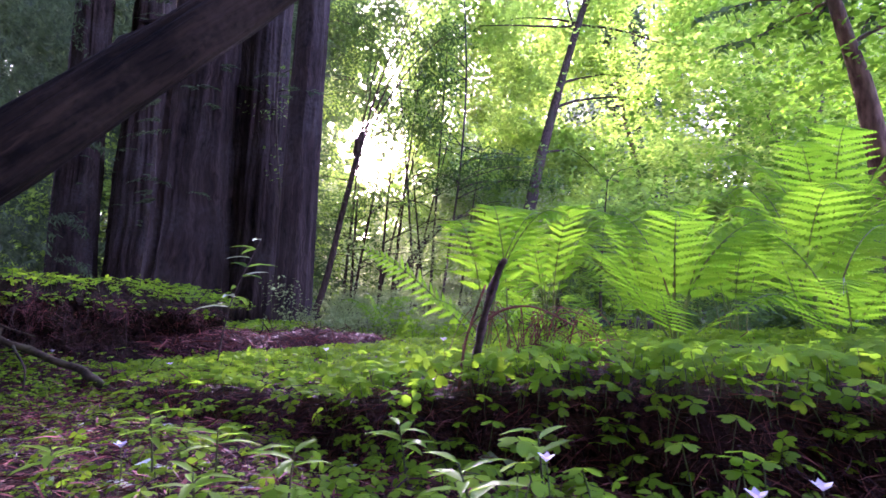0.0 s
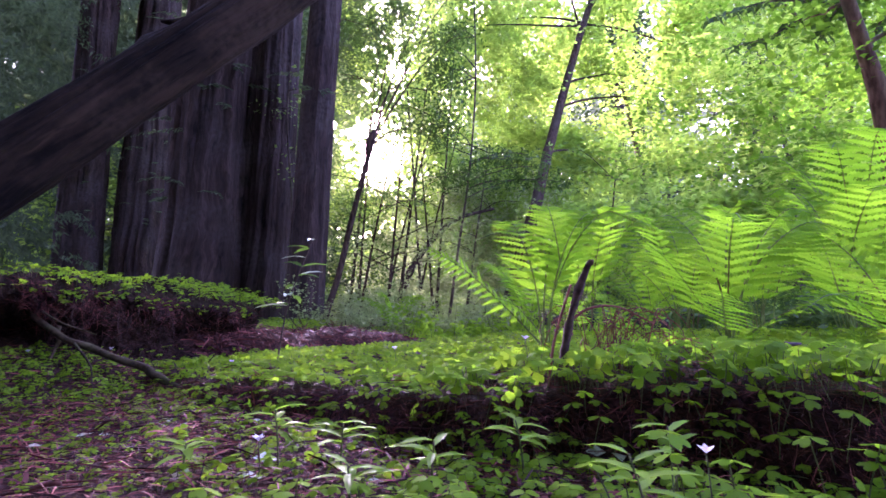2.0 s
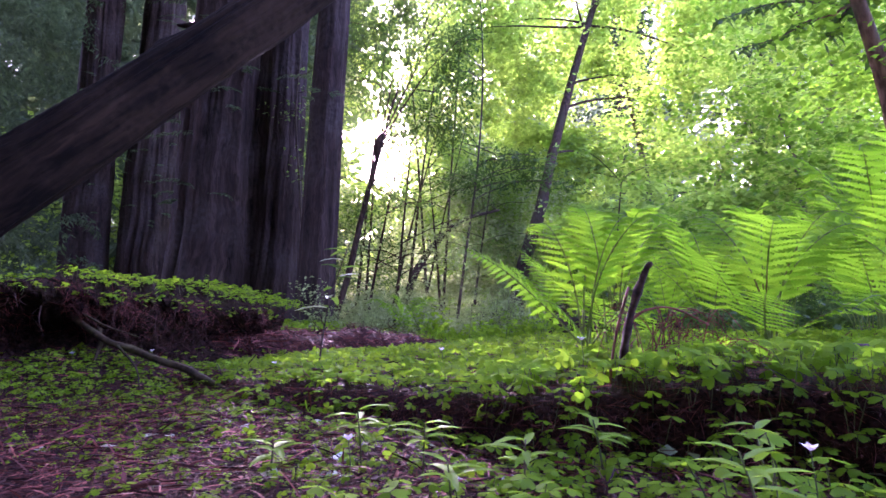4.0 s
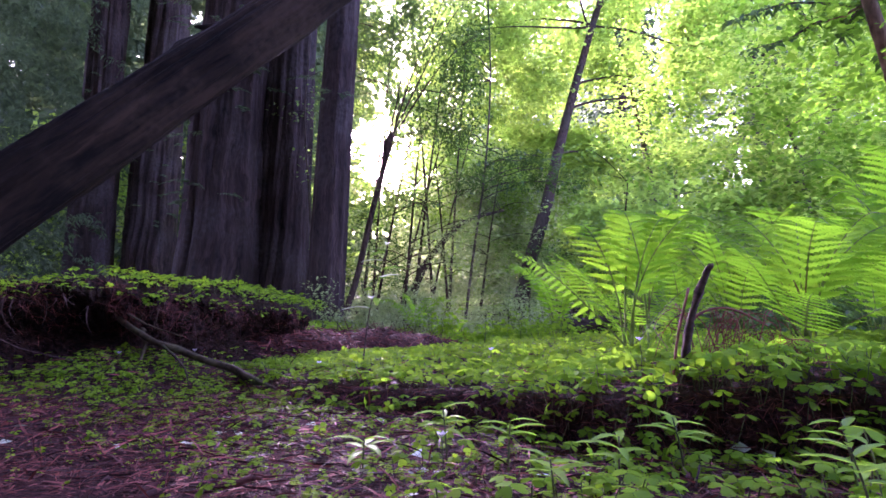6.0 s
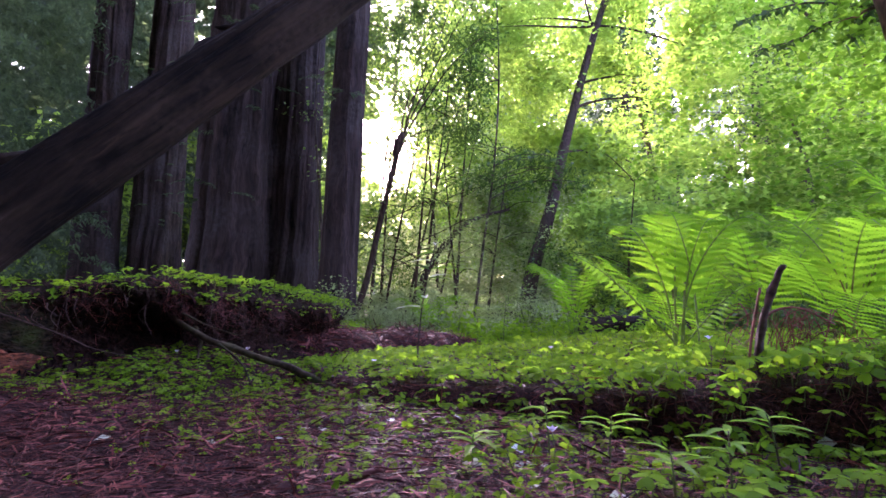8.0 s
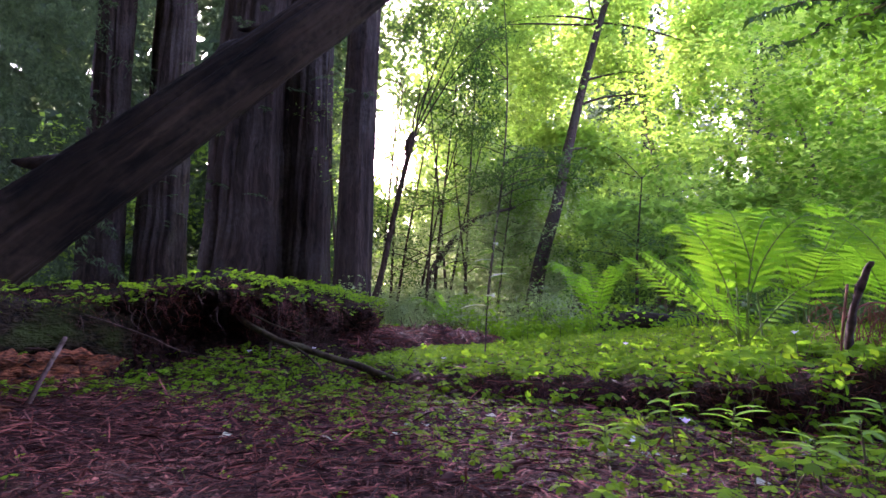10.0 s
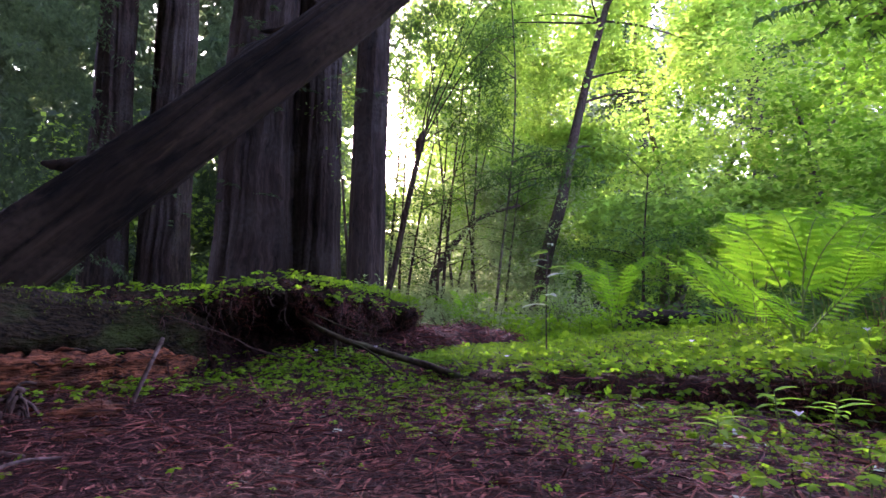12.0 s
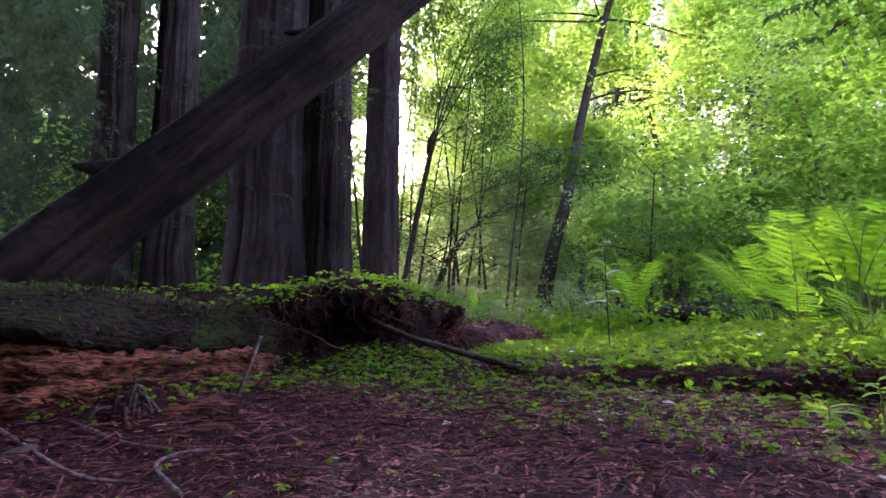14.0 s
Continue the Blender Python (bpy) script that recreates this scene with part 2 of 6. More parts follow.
def tube(pts, radii, sides=8, wob=0.0):
    """A closed tapering tube of quads along points."""
    pts = np.asarray(pts, float)
    n = len(pts)
    radii = np.broadcast_to(np.asarray(radii, float), (n,))
    tan = unit(np.gradient(pts, axis=0))
    ref = np.array([0.31, 0.2, 0.93]) if abs(tan[0] @ np.array([0.31, 0.2, 0.93])) < 0.9 else np.array([1.0, 0.1, 0])
    a = unit(np.cross(tan, ref))
    b = np.cross(tan, a)
    th = np.linspace(0, 2 * np.pi, sides, endpoint=False)
    rr = radii[:, None] * (1 + wob * rng.standard_normal((n, sides)))
    v = pts[:, None] + rr[..., None] * (np.cos(th)[None, :, None] * a[:, None] + np.sin(th)[None, :, None] * b[:, None])
    v = v.reshape(-1, 3)
    i, j = np.meshgrid(np.arange(n - 1), np.arange(sides), indexing="ij")
    k = (j + 1) % sides
    f = np.stack([i * sides + j, i * sides + k, (i + 1) * sides + k, (i + 1) * sides + j], -1).reshape(-1, 4)
    v = np.concatenate([v, pts[:1], pts[-1:]])
    c0, c1 = len(v) - 2, len(v) - 1
    top = (n - 1) * sides
    out = [f]
    for cc, off in ((c0, 0), (c1, top)):
        h = np.arange(0, sides - 1, 2)
        out.append(np.stack([np.full(len(h), cc), off + h, off + h + 1, off + (h + 2) % sides], -1))
    return v, np.concatenate(out)


def spline(pts, n=24):
    """Catmull-Rom through points."""
    p = np.asarray(pts, float)
    p = np.vstack([2 * p[0] - p[1], p, 2 * p[-1] - p[-2]])
    m = len(p) - 3
    u = np.linspace(0, m - 1e-6, n)
    i = u.astype(int)
    t = (u - i)[:, None]
    a, b, c, d = p[i], p[i + 1], p[i + 2], p[i + 3]
    return 0.5 * (2 * b + (c - a) * t + (2 * a - 5 * b + 4 * c - d) * t ** 2 + (3 * b - a - 3 * c + d) * t ** 3)


def wave(x, y, s, seed=0):
    """Cheap smooth noise about -1..1 from a few turned sines."""
    r = np.random.default_rng(seed)
    out = 0
    for k in range(5):
        a, ph, w = r.uniform(0, 6.28), r.uniform(0, 6.28), s * r.uniform(0.6, 1.9)
        out = out + np.sin(w * (np.cos(a) * x + np.sin(a) * y) + ph)
    return out / 3.0


def T(v, f):
    return np.array(v, float), np.array(f, int)


LEAF = T([(0, 0, 0), (-0.34, 0.45, 0.08), (0, 1, -0.05), (0.34, 0.45, 0.08)], [(0, 3, 2, 1)])
BLADE = T([(0, 0, 0), (-0.13, 0.4, 0.05), (0, 1, -0.04), (0.13, 0.4, 0.05)], [(0, 3, 2, 1)])
BAYLEAF = T([(0, 0, 0), (-0.17, 0.4, 0.04), (0, 1, -0.04), (0.17, 0.4, 0.04)], [(0, 3, 2, 1)])
MAPLE = T([(0, 0, 0), (-0.5, 0.2, 0.03), (-0.22, 0.45, 0.06), (-0.45, 0.8, -0.03), (0, 0.62, 0.04), (0, 1.1, -0.05), (0.45, 0.8, -0.03), (0.22, 0.45, 0.06), (0.5, 0.2, 0.03)],
          [(0, 7, 4, 2), (2, 4, 5, 3), (4, 7, 6, 5)])
BROAD = T([(0, 0, 0), (-0.5, 0.3, 0.04), (-0.3, 0.86, -0.03), (0, 1.0, 0.03), (0.3, 0.86, -0.03), (0.5, 0.3, 0.04)], [(0, 3, 2, 1), (0, 5, 4, 3)])
STRAND = T([(-0.009, 0, 0), (0.009, 0, 0), (0.011, 0.5, 0.06), (-0.011, 0.5, 0.06), (0.004, 1, 0), (-0.004, 1, 0)], [(0, 1, 2, 3), (3, 2, 4, 5)])

TWIG = T([(-0.02, 0, 0), (0.02, 0, 0.01), (0.01, 0.3, 0.06), (-0.045, 0.3, 0.05), (0.04, 0.65, 0.05), (-0.015, 0.65, 0.07), (0.02, 1, 0), (-0.01, 1, 0.01)], [(0, 1, 2, 3), (3, 2, 4, 5), (5, 4, 6, 7)])

# ---- ground ----
LEDGE = np.array([(2.6, 0.45), (1.2, 0.66), (0.35, 0.82), (-0.2, 1.05), (-0.68, 1.34), (-1.2, 1.74), (-1.5, 2.0)])


def ledge_y(x):
    """Where the edge of the low ledge runs, as y over x."""
    return np.interp(x, LEDGE[::-1, 0], LEDGE[::-1, 1]) + 0.03 * np.sin(9 * x) + 0.015 * np.sin(23 * x + 1)


def step(a, b, x):
    t = np.clip((x - a) / (b - a), 0, 1)
    return t * t * (3 - 2 * t)


def ground_z(x, y):
    x, y = np.asarray(x, float), np.asarray(y, float)
    near = np.exp(-((x / 9) ** 2 + (y / 9) ** 2))
    base = 0.062 + 0.012 * wave(x, y, 5, 1) * near + 0.006 * wave(x, y, 17, 2) * near
    ly = ledge_y(x)
    top = np.interp(x, [-1.5, -0.68, 0.3, 2.6], [0.02, 0.07, 0.155, 0.21])
    rise = step(-0.05, 0.06, y - ly) * top * step(-1.6, -1.2, x)
    fade = 1 - 0.75 * step(1.2, 3.2, y - ly)
    talus = 0.13 * np.exp(-(((x + 1.75) / 0.45) ** 2 + ((y - 1.9) / 0.28) ** 2)) + 0.10 * np.exp(-(((x + 2.6) / 0.7) ** 2 + ((y - 1.35) / 0.3) ** 2))
    far = 0.12 * wave(x, y, 0.35, 3) * step(5, 14, np.hypot(x, y)) + 0.035 * np.maximum(np.hypot(x, y) - 25, 0) ** 1.0 * step(25, 60, np.hypot(x, y))
    hollow = 0.17 * step(2.3, 4.2, y) * (1 - step(7, 11, y)) * step(-1.9, -1.2, x) * (1 - step(2.5, 5, x))
    return base + rise * fade + talus + far - hollow


def graded(lo, hi, fine, far, grow=1.16):
    mid = np.arange(lo, hi, fine)
    def out(start):
        r, d, x = [], fine, start
        while x < far:
            d *= grow
            x += d
            r.append(x)
        return np.array(r)
    return np.concatenate([(lo - (out(0.0)))[::-1], mid, hi + out(0.0)])


gx, gy = graded(-3.4, 2.4, 0.025, 1800), graded(0.05, 3.3, 0.025, 1800)
GX, GY = np.meshgrid(gx, gy)
GZ = ground_z(GX, GY)
GZ = np.minimum(GZ, 40)
gi, gj = np.meshgrid(np.arange(len(gy) - 1), np.arange(len(gx) - 1), indexing="ij")
gw = len(gx)
gf = np.stack([gi * gw + gj, gi * gw + gj + 1, (gi + 1) * gw + gj + 1, (gi + 1) * gw + gj], -1).reshape(-1, 4)
ground = put("ground", np.stack([GX, GY, GZ], -1).reshape(-1, 3), gf, M_SOIL)
tagged(ground, "forest floor of dark soil and reddish needle litter", "ground", kind="structure")


def strewn(n, x0, x1, y0, y1, density):
    """Random points of a rectangle, kept by a density of 0 to 1."""
    x, y = rng.uniform(x0, x1, n), rng.uniform(y0, y1, n)
    k = rng.random(n) < density(x, y)
    return x[k], y[k]


# ---- decayed log mound with a fringe of needles ----
MOUND = [(-2.5, 1.60), (-2.22, 1.53), (-2.02, 1.66), (-1.77, 1.87), (-1.64, 2.05), (-1.52, 2.45), (-1.40, 2.85), (-1.42, 3.2), (-1.9, 3.6), (-2.7, 3.6), (-3.4, 2.9), (-3.1, 1.95)]


def mound_top(x, y):
    h = np.interp(x, [-3.4, -2.6, -2.3, -2.05, -1.9, -1.72, -1.6, -1.38], [0.40, 0.40, 0.39, 0.43, 0.455, 0.42, 0.41, 0.345])
    return h + 0.018 * wave(x, y, 9, 5) + 0.010 * wave(x, y, 26, 6)


def build_mound():
    reseed(1)
    ring = spline(np.array([(x, y, 0) for x, y in MOUND + MOUND[:1]]), 300)[:-1, :2]
    n = len(ring)
    centre = np.array([-2.25, 2.65])
    d = unit(ring - centre)
    lip = mound_top(ring[:, 0], ring[:, 1])
    s = np.arange(n) / n
    rows = []
    big = 0.05 * wave(26 * s, 0 * s, 1.0, 8) + 0.025 * wave(70 * s, 0 * s, 1.0, 9)
    hang = np.clip(0.55 + 0.55 * wave(20 * s, 0 * s + 3, 1.0, 10), 0.1, 1.3)
    prof = [(0.0, 0.42), (0.14, 0.33), (0.22, 0.25), (0.31, 0.17), (0.40, 0.08), (0.47, 0.0), (0.53, -0.07), (0.60, -0.11), (0.68, -0.09), (0.77, -0.03), (0.84, 0.015), (0.89, 0.03), (0.93, 0.035), (0.97, 0.025), (1.0, -0.005)]
    for k, (h, off) in enumerate(prof):
        rag = 0.022 * wave(90 * s, k * 0.8 + 0 * s, 1.0, 11) + 0.016 * wave(210 * s, k * 2.1 + 0 * s, 1.0, 12) + 0.011 * rng.standard_normal(n)
        cave = -0.13 * np.exp(-((s - 0.19) / 0.04) ** 2) * math.sin(math.pi * min(h * 1.1, 1))
        q = ring + d * (off * (hang if off < 0.1 else 0.75 + 0.25 * hang) + big * (0.35 + 0.65 * h) + rag + cave)[:, None]
        rows.append(np.column_stack([q, -0.02 + h * (lip + 0.02) + 0.012 * rng.standard_normal(n) * (0 < h < 1)]))
    for sh, up in ((0.96, 0.012), (0.9, 0.025), (0.82, 0.04), (0.66, 0.05), (0.45, 0.06), (0.2, 0.065), (0.02, 0.065)):
        q = centre + (ring - centre) * sh + d * (big * sh)[:, None]
        rows.append(np.column_stack([q, mound_top(q[:, 0], q[:, 1]) + up + 0.008 * rng.standard_normal(n)]))
    v = np.concatenate(rows)
    r = len(rows)
    i, j = np.meshgrid(np.arange(r - 1), np.arange(n), indexing="ij")
    k = (j + 1) % n
    f = np.stack([i * n + j, i * n + k, (i + 1) * n + k, (i + 1) * n + j], -1).reshape(-1, 4)
    mound = thing("decayed_log", (-2.1, 2.4, 0), "crumbling dark decayed log with an undercut face on the forest floor", "log")
    put("core", v, f, M_EARTH, mound)
    # dry needles matted over the lip, some hanging
    m = 11000
    k = rng.integers(0, int(n * 0.62), m)
    lvl = rng.choice([8, 9, 10, 11, 12, 13, 14, 15], m, p=[0.06, 0.1, 0.15, 0.19, 0.18, 0.14, 0.1, 0.08])
    on = rng.random(m) < np.clip(0.55 + 0.7 * wave(k / n * 60, lvl * 0.25, 1.0, 13), 0.08, 1)
    k, lvl = k[on], lvl[on]
    m = len(k)
    lipv = np.array([rows[b][a] for a, b in zip(k, lvl)]) + rng.normal(0, 0.010, (m, 3))
    tang = np.column_stack([-d[k][:, 1], d[k][:, 0]])
    dirs = np.column_stack([tang * rng.normal(0, 0.8, (m, 1)) + d[k] * rng.uniform(-0.1, 0.7, (m, 1)), rng.normal(-0.35, 0.5, m)])
    sv, sf = scatter(*STRAND, lipv, dirs, np.column_stack([d[k], np.full(m, 0.6)]) + rng.normal(0, 0.5, (m, 3)), rng.uniform(0.02, 0.06, m))
    tagged(put("needle_fringe", sv, sf, M_NEEDLE, mound, "matted fringe of dry reddish needles"), kind="stuff")
    # crumbs, needles and fibres that stick to the face and lie on the slope below
    m = 9000
    k = rng.integers(0, int(n * 0.62), m)
    lvl = rng.integers(0, 8, m)
    w = rng.random((m, 1))
    R = np.array(rows)
    P = R[lvl, k] * w + R[lvl + 1, k] * (1 - w) + np.column_stack([d[k] * 0.006, rng.uniform(0, 0.012, m)])
    dirs = rng.normal(0, 1, (m, 3)) * [1, 1, 0.6]
    sv, sf = scatter(*STRAND, P, dirs, np.column_stack([d[k], np.ones(m)]) + rng.normal(0, 0.4, (m, 3)), rng.uniform(0.02, 0.08, m))
    tagged(put("crumb_cover", sv, sf, M_FIBRE, mound, "dark crumbs and root fibres"), kind="stuff")
    # rootlets that hang in front of the hollow
    for a in range(30):
        k = int(rng.uniform(0.02, 0.46) * n)
        p = rows[11][k] + np.array([d[k][0] * 0.03, d[k][1] * 0.03, 0])
        L = rng.uniform(0.04, 0.14)
        q = [p, p + [rng.normal(0, 0.015), -0.01, -L * 0.5], p + [rng.normal(0, 0.03), rng.normal(0, 0.02), -L]]
        tv, tf = tube(spline(q, 9), np.linspace(rng.uniform(0.0010, 0.0024), 0.0007, 9), 5, 0.1)
        put("rootlet", tv, tf, M_DEADSTICK, mound)
    return rows, d


mound_rows, mound_dir = build_mound()


def heap(name, axis, width, height, label):
    """A long low heap of needles over buried wood: a half-round ridge along a line."""
    c = spline(axis, 110)
    n, m = len(c), 17
    tan = unit(np.gradient(c[:, :2], axis=0))
    side = np.column_stack([tan[:, 1], -tan[:, 0]])
    u = np.linspace(0, 1, n)
    env = np.clip(np.sin(np.pi * np.clip(u, 0.02, 0.98)), 0, 1) ** 0.35
    ang = np.linspace(-0.15, np.pi + 0.15, m)
    w = width * env * (1 + 0.2 * np.sin(13 * u) + 0.12 * np.sin(31 * u))
    h = height * env * np.linspace(1.1, 0.95, n) * (1 + 0.12 * np.sin(11 * u + 2) + 0.05 * np.sin(29 * u))
    x = c[:, None, 0] + side[:, None, 0] * (w[:, None] * np.cos(ang)[None])
    y = c[:, None, 1] + side[:, None, 1] * (w[:, None] * np.cos(ang)[None])
    z = c[:, None, 2] + h[:, None] * np.sin(ang)[None] + 0.010 * rng.standard_normal((n, m))
    v = np.stack([x, y, z], -1)
    i, j = np.meshgrid(np.arange(n - 1), np.arange(m - 1), indexing="ij")
    f = np.stack([i * m + j, i * m + j + 1, (i + 1) * m + j + 1, (i + 1) * m + j], -1).reshape(-1, 4)
    ob = thing(name, tuple(c[n // 2]), label, "heap")
    put("core", v.reshape(-1, 3), f, M_DUFF, ob)
    reseed(9)
    k, q = rng.integers(0, n, 6500), rng.integers(2, m - 2, 6500)
    p = v[k, q] + rng.normal(0, 0.015, (6500, 3))
    dirs = np.column_stack([rng.normal(0, 1, (6500, 2)), rng.normal(-0.35, 0.4, 6500)])
    sv, sf = scatter(*TWIG, p, dirs, rng.normal(0, 1, (6500, 3)) + [0, 0, 1.5], rng.uniform(0.05, 0.12, 6500))
    tagged(put("needle_cover", sv, sf, M_TWIG, ob, "loose reddish needles and twigs"), kind="stuff")
    return ob


heap("needle_heap", [(-1.55, 2.45, 0.04), (-1.32, 3.0, 0.0), (-1.0, 3.9, -0.10), (-0.62, 4.8, -0.12), (-0.30, 5.6, -0.12)], 0.27, 0.26, "low heap of purplish brown needles over buried wood")

# ---- mossy fallen log with rotten flank ----


def build_moss_log():
    reseed(2)
    n = 220
    x = np.linspace(-2.08, -5.2, n)
    ry = np.interp(-x, [2.08, 2.15, 2.3, 2.54, 3.0, 5.2], [1.66, 1.54, 1.385, 1.265, 1.17, 1.0])
    rz = np.interp(-x, [2.08, 2.15, 2.3, 2.54, 3.0, 5.2], [0.33, 0.365, 0.392, 0.430, 0.492, 0.52]) + 0.008 * np.sin(14 * x) + 0.006 * np.sin(37 * x)
    bulge = np.interp(-x, [2.08, 2.25, 2.5], [0.0, 0.12, 1.0])
    # across: from the back over the rim and down the front to the undercut
    dy = np.array([0.55, 0.5, 0.38, 0.22, 0.08, 0.02, 0.0, -0.02, -0.06, -0.11, -0.155, -0.19, -0.20, -0.185, -0.15, -0.11])
    dz = np.array([-0.40, -0.2, -0.05, -0.005, 0.005, 0.004, 0.0, -0.014, -0.034, -0.058, -0.083, -0.108, -0.128, -0.137, -0.142, -0.145])
    m = len(dy)
    front = np.clip(-dy / 0.2, 0, 1)
    yy = ry[:, None] + np.where(dy[None] < 0, dy[None] * bulge[:, None], dy[None])
    zz = rz[:, None] + dz[None]
    lay = 0.010 * np.sin(zz * 190 + 2.5 * np.sin(5 * x)[:, None]) + 0.012 * wave(x[:, None] * 1.0, zz * 6, 7, 31) + 0.006 * rng.standard_normal((n, m))
    yy = yy + lay * (0.25 + front[None])
    zz = zz + 0.006 * rng.standard_normal((n, m)) + 0.010 * wave(x[:, None], zz * 0, 11, 32) * front[None]
    v = np.stack([np.broadcast_to(x[:, None], yy.shape), yy, zz], -1).reshape(-1, 3)
    i, j = np.meshgrid(np.arange(n - 1), np.arange(m - 1), indexing="ij")
    f = np.stack([i * m + j, i * m + j + 1, (i + 1) * m + j + 1, (i + 1) * m + j], -1).reshape(-1, 4)
    log = thing("mossy_log", (-3.3, 1.5, 0), "fallen log with dark mossy bark and crumbling orange wood", "log")
    put("bark", v, f, M_MOSSWOOD, log)
    for e, s2 in ((n - 1, -1),):
        ring = v[e * m:(e + 1) * m]
        core = np.vstack([ring, [[x[e], ry[e] + 0.2, 0.0]]])
        q = np.arange(0, m - 2, 2)
        put("broken_end", core + [0.012 * s2, 0, 0], np.stack([np.full(len(q), m), q, q + 1, q + 2], -1), M_EARTH, log)
    # crumbling flank in terraces
    k = 26
    t = np.linspace(0, 1, k)
    fy = np.interp(t, [0, 0.08, 0.35, 0.7, 1.0], [-0.10, -0.19, -0.215, -0.27, -0.33])
    fz = np.interp(t, [0, 0.08, 0.35, 0.7, 1.0], [-0.14, -0.155, -0.25, -0.335, -0.40])
    by = ry[:, None] + fy[None] * (0.35 + 0.65 * bulge[:, None])
    bz = np.maximum(rz[:, None] + fz[None], 0.03)
    ter = 0.011 * np.sin(t[None] * 70 + 3 * wave(x[:, None], 0 * t[None], 5, 34)) + 0.018 * wave(x[:, None], bz * 9, 9, 33) + 0.016 * wave(x[:, None] * 0.4, bz * 30, 22, 35) + 0.006 * rng.standard_normal((n, k))
    by = by + ter
    bz = bz + 0.006 * rng.standard_normal((n, k))
    i, j = np.meshgrid(np.arange(n - 1), np.arange(k - 1), indexing="ij")
    bf = np.stack([i * k + j, i * k + j + 1, (i + 1) * k + j + 1, (i + 1) * k + j], -1).reshape(-1, 4)
    bv = np.stack([np.broadcast_to(x[:, None], by.shape), by, bz], -1).reshape(-1, 3)
    put("rotten_flank", bv, bf, M_ROT, log, "crumbling orange rotten wood", soft=False)
    # splinters and flakes of rotten wood
    for a in range(260):
        q, w = int(rng.uniform(8, 130)), int(rng.uniform(1, k - 1))
        c = bv[q * k + w] + [0, -0.006, 0.004]
        L = rng.uniform(0.03, 0.13)
        pts = [c + [L * (u - 0.5), 0.006 * rng.standard_normal(), 0.006 * rng.standard_normal()] for u in np.linspace(0, 1, 5)]
        tv, tf = tube(pts, np.array([0.2, 0.8, 1.0, 0.7, 0.2]) * rng.uniform(0.0015, 0.006), 6, 0.2)
        put("wood_splinter", tv, tf, M_ROT if rng.random() < 0.7 else M_DEADSTICK, log, soft=False)
    # moss along the rim
    mm = 3600
    q = rng.integers(4, n - 1, mm)
    w = rng.choice([4, 5, 6, 7, 8, 9, 10], mm, p=[0.24, 0.3, 0.26, 0.12, 0.04, 0.02, 0.02])
    P = v[q * m + w] + rng.normal(0, 0.006, (mm, 3)) - [0, 0, 0.003]
    mv, mf = scatter(*BLADE, P, rng.normal(0, 0.6, (mm, 3)) + [0, -0.2, 0.7], rng.normal(0, 1, (mm, 3)), rng.uniform(0.006, 0.018, mm))
    tagged(put("moss", mv, mf, M_MOSS, log, "thin green moss along the rim"), kind="stuff")


build_moss_log()

# ---- leaning dead trunk ----


